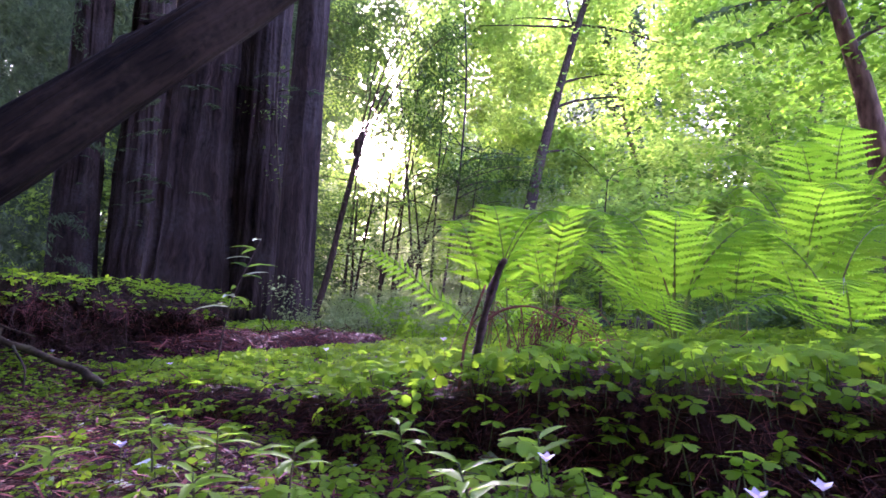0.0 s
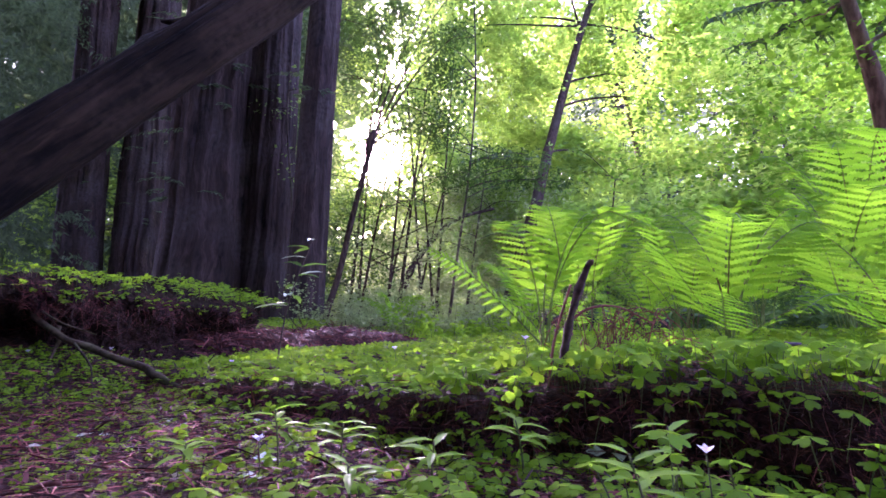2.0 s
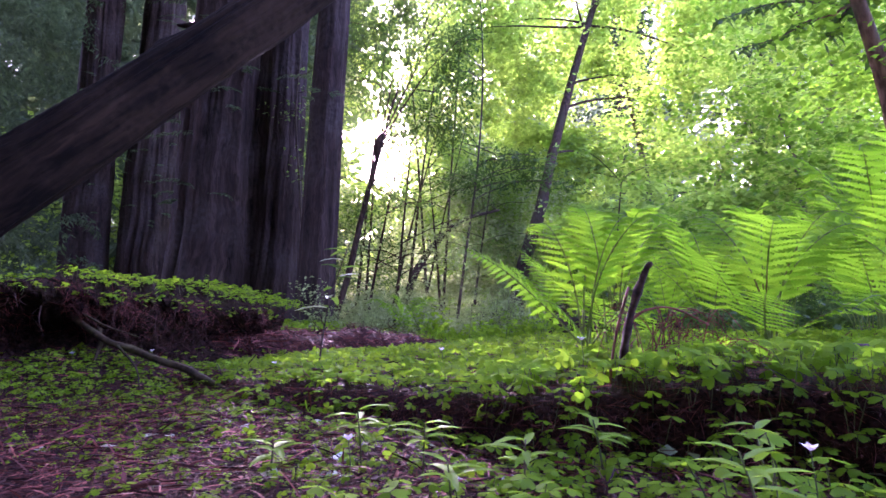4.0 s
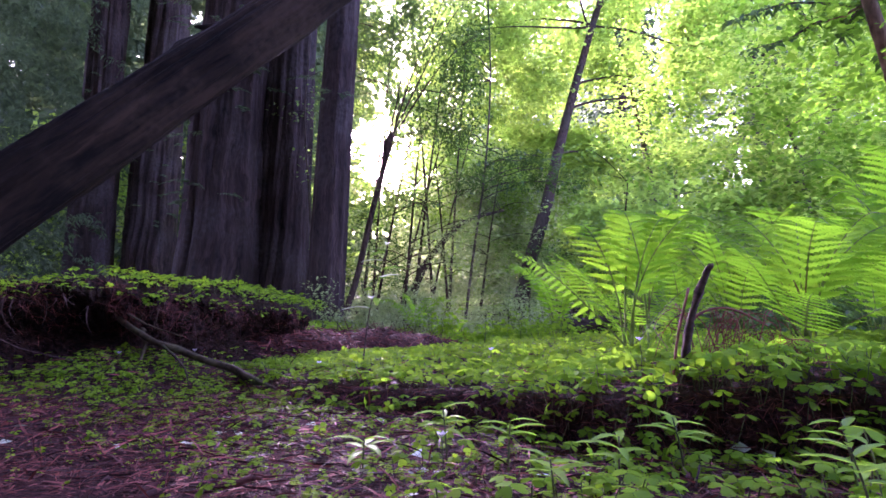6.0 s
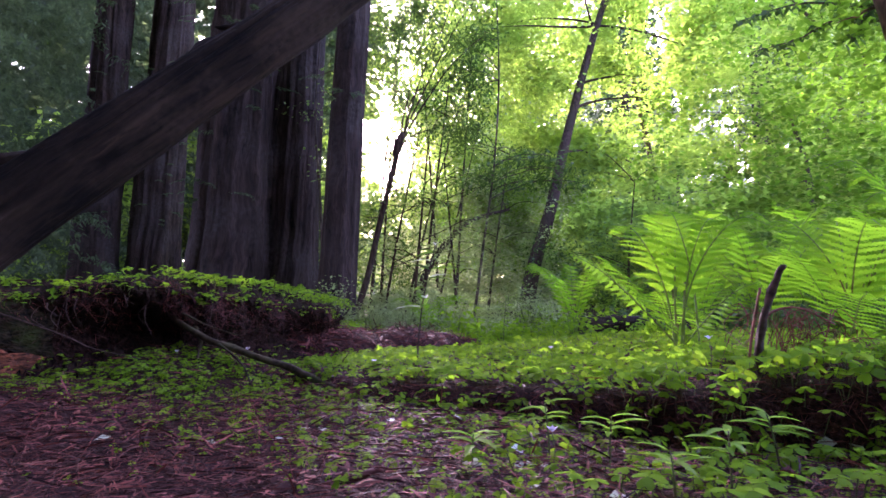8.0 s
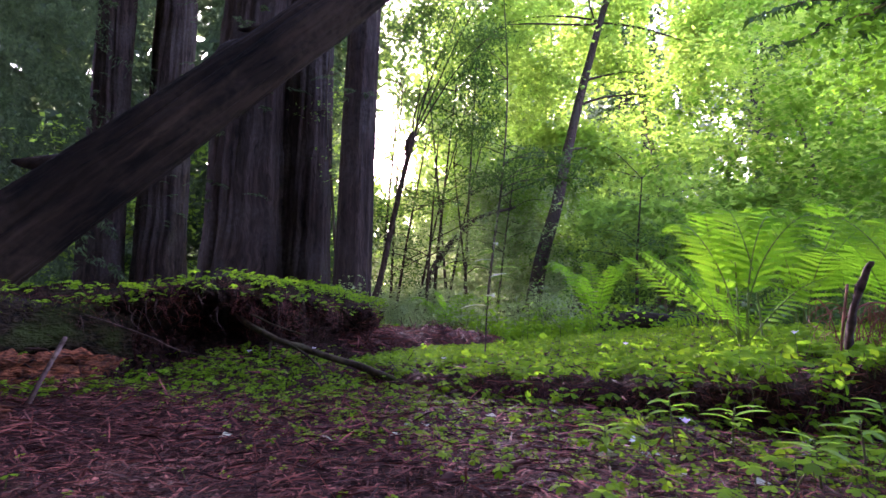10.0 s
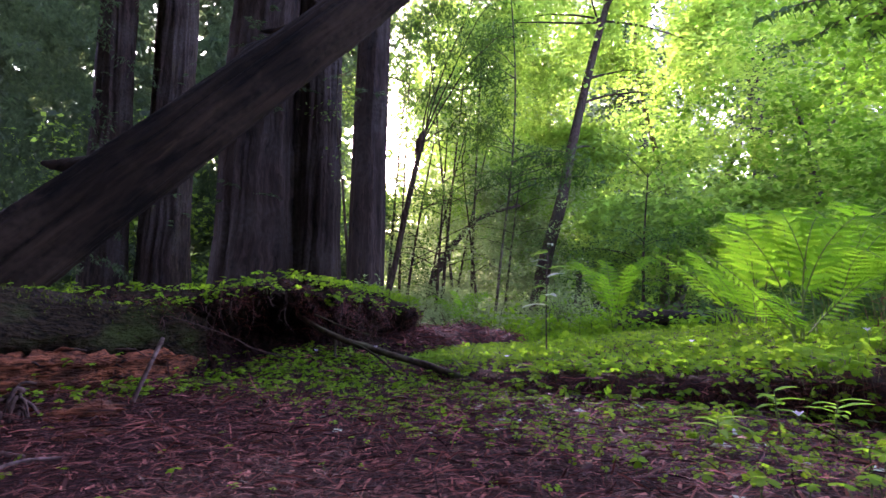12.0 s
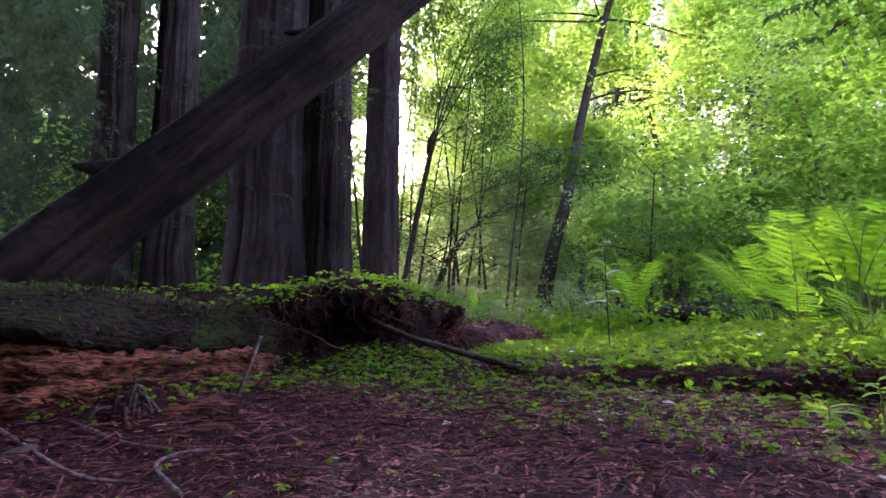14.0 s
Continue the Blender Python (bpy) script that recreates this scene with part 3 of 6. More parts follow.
def build_leaning_log():
    reseed(3)
    a, b = np.array([-4.289, 4.0, 1.244]), np.array([-2.523, 4.6, 3.065])
    w = unit(b - a)
    n, m = 260, 110
    foot, head = -1.85, 6.5
    s = np.linspace(foot, head, n)
    c = a + s[:, None] * w
    side = unit(np.cross(w, [0, 0, 1.0]))
    up = np.cross(side, w)
    r = np.interp(s, [foot, 0, 2.6, head], [0.37, 0.325, 0.285, 0.22])
    th = np.linspace(0, 2 * np.pi, m, endpoint=False)
    rag = 1 + 0.035 * np.sin(3 * th[None] + 0.5 * s[:, None]) + 0.02 * np.sin(9 * th[None] + 1.1 * s[:, None]) + 0.012 * np.sin(17 * th[None] - 0.6 * s[:, None]) + 0.03 * wave(s[:, None] * 1.5, 2.5 * np.sin(th)[None] + 1.5 * np.cos(th)[None], 1.4, 41) + 0.015 * wave(s[:, None] * 2, 9 * np.sin(th)[None] + 7 * np.cos(th)[None], 1.6, 42) + 0.006 * rng.standard_normal((n, m))
    turn = (th[None] - 0.10 * s[:, None] + np.pi) % (2 * np.pi) - np.pi
    hollow = np.clip(0.65 + 0.45 * np.sin(0.8 * s + 0.6), 0.2, 1.0)[:, None]
    rag = rag - 0.17 * hollow * np.exp(-((turn - 0.15) / 0.42) ** 2) - 0.07 * np.exp(-((turn + 0.62) / 0.13) ** 2) + 0.05 * np.exp(-((turn + 0.35) / 0.16) ** 2) - 0.05 * np.exp(-((turn - 1.0) / 0.10) ** 2)
    rag = rag - 0.045 * np.abs(wave(s[:, None] * 0.30, 4.5 * np.sin(turn) + 3.5 * np.cos(turn), 2.6, 43)) - 0.03 * np.abs(wave(s[:, None] * 0.5, 11 * np.sin(turn) + 9 * np.cos(turn), 2.2, 44))
    for s0, t0, hgt, ws, wt in ((2.1, 1.7, 0.22, 0.16, 0.35), (4.45, 1.8, 0.12, 0.1, 0.3), (4.72, 2.5, 0.14, 0.12, 0.3), (0.9, 3.6, 0.10, 0.25, 0.4), (3.2, 4.0, 0.09, 0.3, 0.4), (1.4, 2.4, -0.08, 0.4, 0.5), (3.7, 2.9, -0.07, 0.35, 0.5), (-0.3, 3.0, 0.10, 0.4, 0.6)):
        rag = rag + hgt * np.exp(-((s[:, None] - s0) / ws) ** 2 - (((th[None] - t0 + np.pi) % (2 * np.pi) - np.pi) / wt) ** 2)
    rr = r[:, None] * rag
    v = c[:, None] + rr[..., None] * (np.cos(th)[None, :, None] * side + np.sin(th)[None, :, None] * up)
    i, j = np.meshgrid(np.arange(n - 1), np.arange(m), indexing="ij")
    k = (j + 1) % m
    f = np.stack([i * m + j, i * m + k, (i + 1) * m + k, (i + 1) * m + j], -1).reshape(-1, 4)
    base = c[0]
    frame_m = Matrix((tuple(w), tuple(side), tuple(up))).transposed().to_4x4()
    frame_m.translation = base
    inv = np.array(frame_m.inverted())
    flat = v.reshape(-1, 3) @ inv[:3, :3].T + inv[:3, 3]
    trunk = thing("leaning_trunk", tuple(base), "weathered brown dead trunk leaning across the redwoods", "trunk")
    trunk.matrix_basis = frame_m
    ob = put("bole", flat, f, M_LOGBARK)
    ob.parent = trunk
    for s0, an, dv, L, rad in ((2.12, 1.62, (-0.68, 0.0, 0.62), 0.34, 0.07), (4.40, 1.75, (-0.85, -0.1, 0.45), 0.26, 0.034), (4.72, 2.5, (0.1, -0.6, 0.6), 0.05, 0.07)):
        o = np.array([s0, math.cos(an) * 0.25, math.sin(an) * 0.25])
        dv = np.array(dv)
        tv, tf = tube([o - dv * 0.1, o + dv * L * 0.45, o + dv * L * 0.85 + [0, 0, 0.01], o + dv * L + [0, 0, 0.03]], [rad * 1.7, rad, rad * 0.6, rad * 0.3], 10, 0.08)
        st = put("branch_stub", tv, tf, M_LOGBARK)
        st.parent = trunk


build_leaning_log()

# ---- trees ----


def redwood(at, radius, height, lean=(0, 0), flutes=11, depth=0.09, flare=0.35, sprays=900, label="", low=3.0, crown=True, extra=None):
    """A redwood: a fluted tapering bole, fine drooping twigs and a high crown of flat sprays."""
    reseed(*at)
    tree = thing("redwood_tree", at, label or "tall redwood with deeply furrowed dark bark", "tree", "redwoods")
    n, m = (100, 150) if math.hypot(at[0], at[1]) < 25 and at[1] > 0 else (40, 48)
    u = np.linspace(0, 1, n) ** 1.8
    z = u * height
    th = np.linspace(0, 2 * np.pi, m, endpoint=False)
    ph = rng.uniform(0, 6.28, 4)
    rad = radius * (1 - 0.75 * u) * (1 + flare * np.exp(-z / (radius * 1.6)))
    zz = z[:, None]
    turn = th[None] + 0.05 * np.sin(0.9 * zz + ph[0]) + 0.03 * np.sin(2.3 * zz + ph[1])
    cx0, cy0 = radius * np.cos(turn), radius * np.sin(turn)
    fl = 0.9 * np.abs(np.sin(0.5 * flutes * turn + 0.6 * np.sin(2 * turn + ph[2]) + 0.25 * np.sin(0.6 * zz)))
    fl = fl + 0.8 * np.abs(wave(cx0 + 0.03 * zz, cy0 - 0.02 * zz, 15, 61)) + 0.55 * np.abs(wave(cx0 - 0.04 * zz, cy0 + 0.03 * zz, 38, 62))
    fl = fl + 0.5 * wave(cx0 + 0.25 * zz, cy0 + 0.2 * zz, 3.5, 63)
    fl = 1 - depth * (fl - 1.1) + 0.006 * rng.standard_normal((n, m))
    rr = rad[:, None] * fl
    cx, cy = lean[0] * z, lean[1] * z
    v = np.stack([cx[:, None] + rr * np.cos(th)[None], cy[:, None] + rr * np.sin(th)[None], np.broadcast_to(z[:, None] - 0.1, (n, m))], -1)
    v += np.array(at)
    i, j = np.meshgrid(np.arange(n - 1), np.arange(m), indexing="ij")
    k = (j + 1) % m
    f = np.stack([i * m + j, i * m + k, (i + 1) * m + k, (i + 1) * m + j], -1).reshape(-1, 4)
    put("trunk", v.reshape(-1, 3), f, M_BARK, tree)
    if extra:
        for (dx, dy, r2) in extra:
            rr2 = r2 * (1 - 0.7 * u[:, None]) * (1 + flare * np.exp(-z[:, None] / (r2 * 2))) * np.roll(fl, 17, 1)
            v2 = np.stack([dx + cx[:, None] + rr2 * np.cos(th)[None], dy + cy[:, None] + rr2 * np.sin(th)[None], np.broadcast_to(z[:, None] - 0.1, (n, m))], -1) + np.array(at)
            put("trunk", v2.reshape(-1, 3), f, M_BARK, tree)
    if crown:
        cz = rng.uniform(0.45, 1.0, 46) * height
        sv = []
        for c in cz:
            an = rng.uniform(0, 6.28)
            L = (1.2 - c / height) * height * 0.16 + 0.8
            q = 40
            t = rng.uniform(0.15, 1, q)
            P = np.array(at) + np.column_stack([lean[0] * c + np.cos(an) * L * t, lean[1] * c + np.sin(an) * L * t, c - 0.35 * L * t * t]) + rng.normal(0, 0.25, (q, 3))
            dirs = np.column_stack([np.cos(an + rng.normal(0, 0.9, q)), np.sin(an + rng.normal(0, 0.9, q)), rng.normal(-0.4, 0.25, q)])
            sv.append(scatter(*LEAF, P, dirs, rng.normal(0, 0.4, (q, 3)) + [0, 0, 1], rng.uniform(0.4, 0.8, q)))
        cv, cf = join(sv)
        put("crown", cv, cf, M_SPRAY, tree)
    # thin drooping twigs low on the bole, feathered with short needles
    tw = []
    for k in range(sprays // 12):
        an = rng.uniform(3.3, 6.1)
        h = rng.uniform(low, low + 6)
        p0 = np.array(at) + [lean[0] * h + radius * 0.95 * math.cos(an), lean[1] * h + radius * 0.95 * math.sin(an), h]
        L = rng.uniform(0.25, 0.85)
        an += rng.normal(0, 0.7)
        q = 34
        t = np.linspace(0.08, 1, q)
        sway = rng.normal(0, 0.12)
        P = p0 + np.column_stack([np.cos(an + sway * t) * L * t, np.sin(an + sway * t) * L * t, 0.12 * L * t - 0.4 * L * t * t]) + rng.normal(0, 0.006, (q, 3))
        lr = np.where(np.arange(q) % 2, 1.1, -1.1)
        dirs = np.column_stack([np.cos(an + lr), np.sin(an + lr), rng.normal(-0.35, 0.15, q)])
        tw.append(scatter(*BLADE, P, dirs, rng.normal(0, 0.3, (q, 3)) + [0, 0, 1], (0.14 - 0.08 * t) * rng.uniform(0.7, 1.1, q)))
    if tw:
        tv, tf = join(tw)
        tagged(put("twig_spray", tv, tf, M_SPRAY, tree), kind="stuff")
    return tree


gz = lambda x, y: float(ground_z(x, y))
redwood((-2.5, 8.05, gz(-2.5, 8)), 0.315, 30, (0.035, 0.01), 9, 0.06, 0.12, 240, "slim young redwood with straight furrowed dark bark", 3.5)
redwood((-4.75, 9.1, gz(-4.7, 9)), 0.72, 36, (0.02, 0.01), 11, 0.08, 0.22, 420, "broad twin-stemmed redwood with deeply fluted dark bark", 2.2, extra=((0.92, 0.45, 0.56),))
redwood((-11.2, 17.6, gz(-11, 17)), 0.86, 38, (0.01, 0), 10, 0.09, 0.2, 300)
redwood((-12.95, 17.0, gz(-12.6, 17)), 0.74, 38, (0.0, 0), 9, 0.09, 0.2, 300)
redwood((-8.6, 24.0, gz(-8, 24)), 0.6, 36, (0.0, 0), 9, 0.09, 0.2, 120)
for x, y, r in ((16.8, 46, 0.7), (19.6, 48, 0.55), (30.5, 47, 0.8), (33, 49, 0.6), (7.5, 50, 0.6)):
    redwood((x, y, gz(x, y)), r, 40, (0, 0), 9, 0.07, 0.2, 0, "distant dark conifer behind the bright maples")
# Unseen redwoods around the camera, added to cut the sky light.
for x, y, r in ((-6, -7, 0.9), (-1, -10, 1.0), (-12, 2, 1.0), (12, -8, 0.8)):
    redwood((x, y, gz(x, y)), r, 36, (0, 0), 9, 0.09, 0.2, 0)


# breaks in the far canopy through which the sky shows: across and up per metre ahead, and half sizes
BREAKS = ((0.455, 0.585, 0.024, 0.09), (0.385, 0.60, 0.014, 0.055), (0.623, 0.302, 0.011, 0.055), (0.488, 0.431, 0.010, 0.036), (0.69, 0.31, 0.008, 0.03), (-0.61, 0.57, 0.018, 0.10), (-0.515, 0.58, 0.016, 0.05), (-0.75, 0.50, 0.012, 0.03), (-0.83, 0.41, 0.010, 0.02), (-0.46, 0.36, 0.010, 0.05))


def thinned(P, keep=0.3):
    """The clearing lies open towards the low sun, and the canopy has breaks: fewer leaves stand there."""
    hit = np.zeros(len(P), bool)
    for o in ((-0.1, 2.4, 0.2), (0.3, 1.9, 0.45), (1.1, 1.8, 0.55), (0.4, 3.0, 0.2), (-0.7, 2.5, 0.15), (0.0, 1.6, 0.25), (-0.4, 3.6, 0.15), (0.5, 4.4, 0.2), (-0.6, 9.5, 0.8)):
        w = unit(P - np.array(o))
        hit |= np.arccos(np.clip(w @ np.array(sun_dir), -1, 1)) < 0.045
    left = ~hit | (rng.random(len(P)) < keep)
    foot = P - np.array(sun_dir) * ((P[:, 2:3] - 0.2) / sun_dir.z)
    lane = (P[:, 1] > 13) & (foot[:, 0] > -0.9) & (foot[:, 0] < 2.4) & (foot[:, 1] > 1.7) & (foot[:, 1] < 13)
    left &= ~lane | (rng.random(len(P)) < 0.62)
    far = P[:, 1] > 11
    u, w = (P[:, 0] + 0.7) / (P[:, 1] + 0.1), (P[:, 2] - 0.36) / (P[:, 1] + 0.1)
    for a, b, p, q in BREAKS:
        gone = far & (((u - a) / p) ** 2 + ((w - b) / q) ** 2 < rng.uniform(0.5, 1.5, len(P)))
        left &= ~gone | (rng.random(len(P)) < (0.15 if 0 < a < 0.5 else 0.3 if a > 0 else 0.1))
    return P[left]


def branch_points(p0, p1, sag, n=12, wob=0.0):
    t = np.linspace(0, 1, n)[:, None]
    p = np.array(p0) + (np.array(p1) - np.array(p0)) * t
    p[:, 2] += sag * 4 * (t * (1 - t))[:, 0]
    return p + wob * np.cumsum(rng.standard_normal((n, 3)), 0) * (t * (1 - t)) * 2


def broadleaf(name, spine, r0, r1, clumps, per, spread, leaf, template, material, bark, label, limbs=7, flat=0.35, category="tree", group="", keep=0.3):
    """A broadleaved tree: a tapering stem along a spine, limbs to the clumps, and leaves in layered clumps."""
    reseed(*spine[0], len(clumps))
    c = spline(spine, 40)
    tree = thing(name, tuple(c[0]), label, category, group)
    r = np.linspace(r0, r1, 40) * (1 + 0.25 * np.exp(-np.linspace(0, 12, 40)))
    tv, tf = tube(c, r, 12, 0.03)
    put("trunk", tv, tf, bark, tree)
    clumps = np.asarray(clumps, float)
    for k, q in enumerate(clumps):
        if k < limbs:
            i = int(np.clip(np.argmin(np.abs(c[:, 2] - (q[2] - 0.25 * abs(q[0] - c[:, 0].mean())))), 4, 38))
            p = branch_points(c[i], q, 0.08 * np.linalg.norm(q - c[i]), 10, 0.03)
            bv, bf = tube(p, np.linspace(max(r[i] * 0.35, 0.012), 0.006, 10), 6)
            put("limb", bv, bf, bark, tree)
    n = len(clumps) * per
    idx = np.repeat(np.arange(len(clumps)), per)
    sp = np.asarray(spread, float) * np.ones(len(clumps))
    layer = rng.integers(0, 5, n) / 4.0 - 0.5
    off = rng.normal(0, 1, (n, 3)) * [1, 1, 0.10] * 0.5
    off[:, 2] += layer * flat * 2
    off[:, 2] -= 0.12 * (off[:, 0] ** 2 + off[:, 1] ** 2)
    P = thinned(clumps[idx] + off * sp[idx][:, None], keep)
    n = len(P)
    dirs = np.column_stack([rng.normal(0, 1, (n, 2)), rng.normal(-0.35, 0.3, n)])
    ups = rng.normal(0, 0.26, (n, 3)) + [0, -0.3, 1]
    v, f = scatter(*template, P, dirs, ups, leaf * rng.uniform(0.6, 1.25, n))
    put("crown", v, f, material, tree)
    return tree


def cloud(n, lo, hi):
    reseed(n, *lo, *hi)
    return rng.uniform(lo, hi, (n, 3))


# tall leaning maple in the middle distance
leaning_maple = broadleaf("maple_tree", [(1.75, 15.0, 0.0), (2.05, 15.05, 1.6), (2.65, 15.1, 3.5), (3.1, 15.4, 5.2), (3.95, 16.0, 8.0), (5.0, 16.5, 11.2), (6.2, 17, 14.5)], 0.24, 0.09,
          np.concatenate([cloud(26, (0.5, 16.3, 4.5), (8, 19, 13)), cloud(8, (3.5, 14, 8), (9, 18, 12)), cloud(20, (-1.5, 16.3, 4.5), (4, 18.5, 11))]), 330, 1.1, 0.14, BROAD, M_MAPLE, M_MAPLEBARK,
          "slender leaning maple with bright backlit green leaves", 4)
for q, r0 in (([(4.75, 16.3, 10.3), (3.6, 16.0, 10.1), (2.2, 15.6, 9.9), (1.2, 15.4, 9.75)], 0.05), ([(4.8, 16.4, 10.4), (6.0, 16.2, 10.1), (7.4, 16.0, 9.5), (8.6, 15.9, 8.9)], 0.045), ([(4.9, 16.4, 10.9), (5.6, 16.3, 11.9), (6.6, 16.2, 12.8)], 0.05), ([(4.6, 16.3, 10.0), (4.2, 16.0, 11.2), (4.0, 15.9, 12.5)], 0.04)):
    bv, bf = tube(spline(q, 16), np.linspace(r0, 0.012, 16), 7, 0.05)
    put("limb", bv, bf, M_MAPLEBARK, leaning_maple)
for x, y, h, k in ((7.5, 19, 14, 28), (12, 17, 13, 30), (16, 20, 15, 30), (9.8, 14, 6.5, 16), (12.5, 12.5, 8, 18), (1.0, 22, 9, 16), (-1.5, 24, 7, 14), (20, 17, 14, 28), (5.5, 24, 9, 20), (11, 25, 10, 22), (23, 26, 11, 24)):
    leaf, per, size = (BROAD, 520, 0.13) if y < 19 else (LEAF, 760, 0.19)
    broadleaf("maple_tree", [(x, y, 0), (x + 0.2, y, h * 0.35), (x + 0.1 * h * rng.uniform(-1, 1.5), y, h * 0.7), (x + 0.2 * h * rng.uniform(-1, 1.5), y, h)], 0.16, 0.04,
              cloud(int(k * 1.25), (x - 3.8, y - 2.5, h * 0.15), (x + 3.8, y + 2.5, h)), per, 1.2, size, leaf, M_MAPLE, M_TREEBARK, "leafy maple with bright yellow-green leaves", 9, group="maples")
# shrubby bay and hazel stems in front of the bright thicket
for x0, x1, y, h, k, mat in ((-1.2, -0.6, 10.8, 5.5, 9, M_BAY), (-0.4, 0.1, 13.0, 8.0, 10, M_SHRUB), (3.6, 3.9, 11.5, 3.5, 12, M_SHRUB), (-2.6, -1.9, 12.5, 8.0, 20, M_BAY), (-0.8, -1.6, 14.0, 10.0, 26, M_SHRUB)):
    broadleaf("understory_tree", [(x0, y, 0.05), (x0 * 0.6 + x1 * 0.4, y + 0.1, h * 0.45), (x1, y, h)], 0.045, 0.012,
              cloud(k, (min(x0, x1) - 1.3, y - 0.8, h * 0.2), (max(x0, x1) + 1.3, y + 0.8, h + 0.6)), 130, 0.7, 0.085, LEAF, mat, M_MAPLEBARK, "slender understory tree with small dull green leaves", 10, group="understory trees", keep=0.35)
# tree with reddish bark beside the ferns
broadleaf("maple_tree", [(5.36, 5.7, 0.05), (5.24, 5.7, 1.4), (5.14, 5.7, 2.5), (5.06, 5.7, 3.1), (4.92, 5.7, 3.7), (4.7, 5.65, 4.5), (4.45, 5.6, 5.4)], 0.15, 0.05,
          np.concatenate([cloud(9, (4.3, 4.6, 3.0), (7, 6.8, 5.6)), cloud(26, (4.2, 6.5, 1.4), (9, 9.5, 6.5)), cloud(16, (4.9, 6.8, 2.0), (8, 8.5, 5.5)), cloud(10, (5.0, 5.8, 3.2), (7.5, 7.0, 6.0)), cloud(14, (3.2, 7.5, 0.8), (7, 9.5, 4.5))]), 170, 0.8, 0.11, MAPLE, M_NEARMAPLE, M_REDBARK, "leafy tree with reddish brown bark beside the ferns", 8)
# dark leafy bough that hangs across the view
bough = thing("hanging_bough", (5.6, 6.2, 4.5), "dark drooping bay bough beside the reddish trunk", "branch")
reseed(31)
for q in (((5.9, 7.0, 5.0), (5.0, 7.1, 5.13), (4.38, 7.1, 4.99), (3.84, 7.1, 4.79)), ((6.1, 6.9, 4.7), (5.41, 7.1, 4.85), (4.78, 7.1, 4.53), (4.03, 7.1, 4.31)), ((5.9, 6.3, 4.9), (5.5, 6.4, 4.75), (5.2, 6.4, 4.45), (4.95, 6.4, 4.05)), ((6.3, 6.3, 4.6), (6.0, 6.4, 4.5), (5.75, 6.4, 4.2), (5.5, 6.4, 3.8)), ((5.6, 6.2, 5.1), (5.2, 6.2, 5.15), (4.85, 6.2, 4.95), (4.6, 6.2, 4.7))):
    bc = spline(q, 30)
    bv, bf = tube(bc, np.linspace(0.025, 0.005, 30), 7, 0.05)
    twig = put("branch", bv, bf, M_TREEBARK, bough)
    for k in range(52):
        p = bc[min(3 + int(k * 0.51), 29)] + rng.normal(0, 0.035, 3)
        a = rng.uniform(0, 6.28)
        lv, lf = scatter(*BAYLEAF, p[None], np.array([[(0.6 if k % 2 else -0.7) + 0.3 * math.cos(a), 0.3 * math.sin(a), -0.7]]), np.array([[0.3 * rng.standard_normal(), -1, 0.4]]), rng.uniform(0.12, 0.24))
        put("leaf", lv, lf, M_BAY, twig)
broadleaf("sapling", [(9.8, 23, 0.1), (11.9, 23, 4.6), (13.45, 23, 7.9), (15.0, 23, 10.5)], 0.2, 0.08, [(15.2, 23, 10.8), (14.2, 23.5, 10.0)], 60, 0.8, 0.15, LEAF, M_SHRUB, M_TREEBARK, "thin dark leaning stem among the far maples", 2)
broadleaf("sapling", [(17.2, 24, 0.1), (16.57, 24, 6.0), (16.2, 24, 8.8), (15.85, 24, 11.5)], 0.22, 0.1, [(15.9, 24, 12.0), (16.3, 24.2, 10.8)], 60, 0.8, 0.15, LEAF, M_SHRUB, M_TREEBARK, "thin dark leaning stem among the far maples", 2)
broadleaf("sapling", [(-2.75, 8.75, 0.05), (-2.85, 8.7, 1.0), (-2.98, 8.7, 2.6), (-3.1, 8.7, 3.9), (-3.05, 8.7, 5.6)], 0.035, 0.012, cloud(7, (-3.5, 8.5, 2.2), (-2.6, 9.0, 5.0)), 25, 0.35, 0.07, LEAF, M_SHRUB, M_TREEBARK, "thin bare sapling standing between the redwoods", 7, group="saplings")
# evergreen bay with a dark spray of leaves
broadleaf("bay_tree", [(-1.75, 15.2, 0.05), (-1.16, 15.2, 1.65), (-0.30, 15.2, 2.75), (0.35, 15.2, 3.2), (1.38, 15.3, 3.5)], 0.13, 0.04,
          [(1.4, 15.2, 3.7), (0.9, 15.2, 4.0), (0.3, 15.3, 4.3)], 90, 0.8, 0.11, BAYLEAF, M_BAY, M_MAPLEBARK, "bent bay sapling arching over the undergrowth", 3)
broadleaf("bay_tree", [(-0.1, 9.9, 0.05), (0.1, 9.9, 1.6), (0.32, 9.8, 3.2), (0.45, 9.8, 5.2), (0.4, 9.8, 7.5)], 0.03, 0.012,
          np.concatenate([cloud(18, (-0.6, 9.2, 2.85), (2.3, 10.4, 3.8)), cloud(10, (-1.4, 9.2, 3.8), (0.6, 10.5, 6.5))]), 105, 0.5, 0.15, BAYLEAF, M_BAY, M_TREEBARK, "slender bay tree with dark glossy leaves", 24, 0.22, keep=0.9)
snag = broadleaf("snag_tree", [(-2.3, 8.6, 0.1), (-2.05, 8.6, 0.9), (-1.82, 8.6, 2.0), (-1.5, 8.6, 3.4)], 0.06, 0.045,
          np.concatenate([cloud(24, (-1.6, 8.3, 3.75), (0.2, 9.3, 7.0)), cloud(6, (-1.5, 8.5, 2.3), (-0.2, 9.3, 3.7))]), 230, 0.42, 0.10, BAYLEAF, M_BAY, M_MAPLEBARK, "thin leaning snag with a burled top and leafy shoots", 6, keep=0.9)
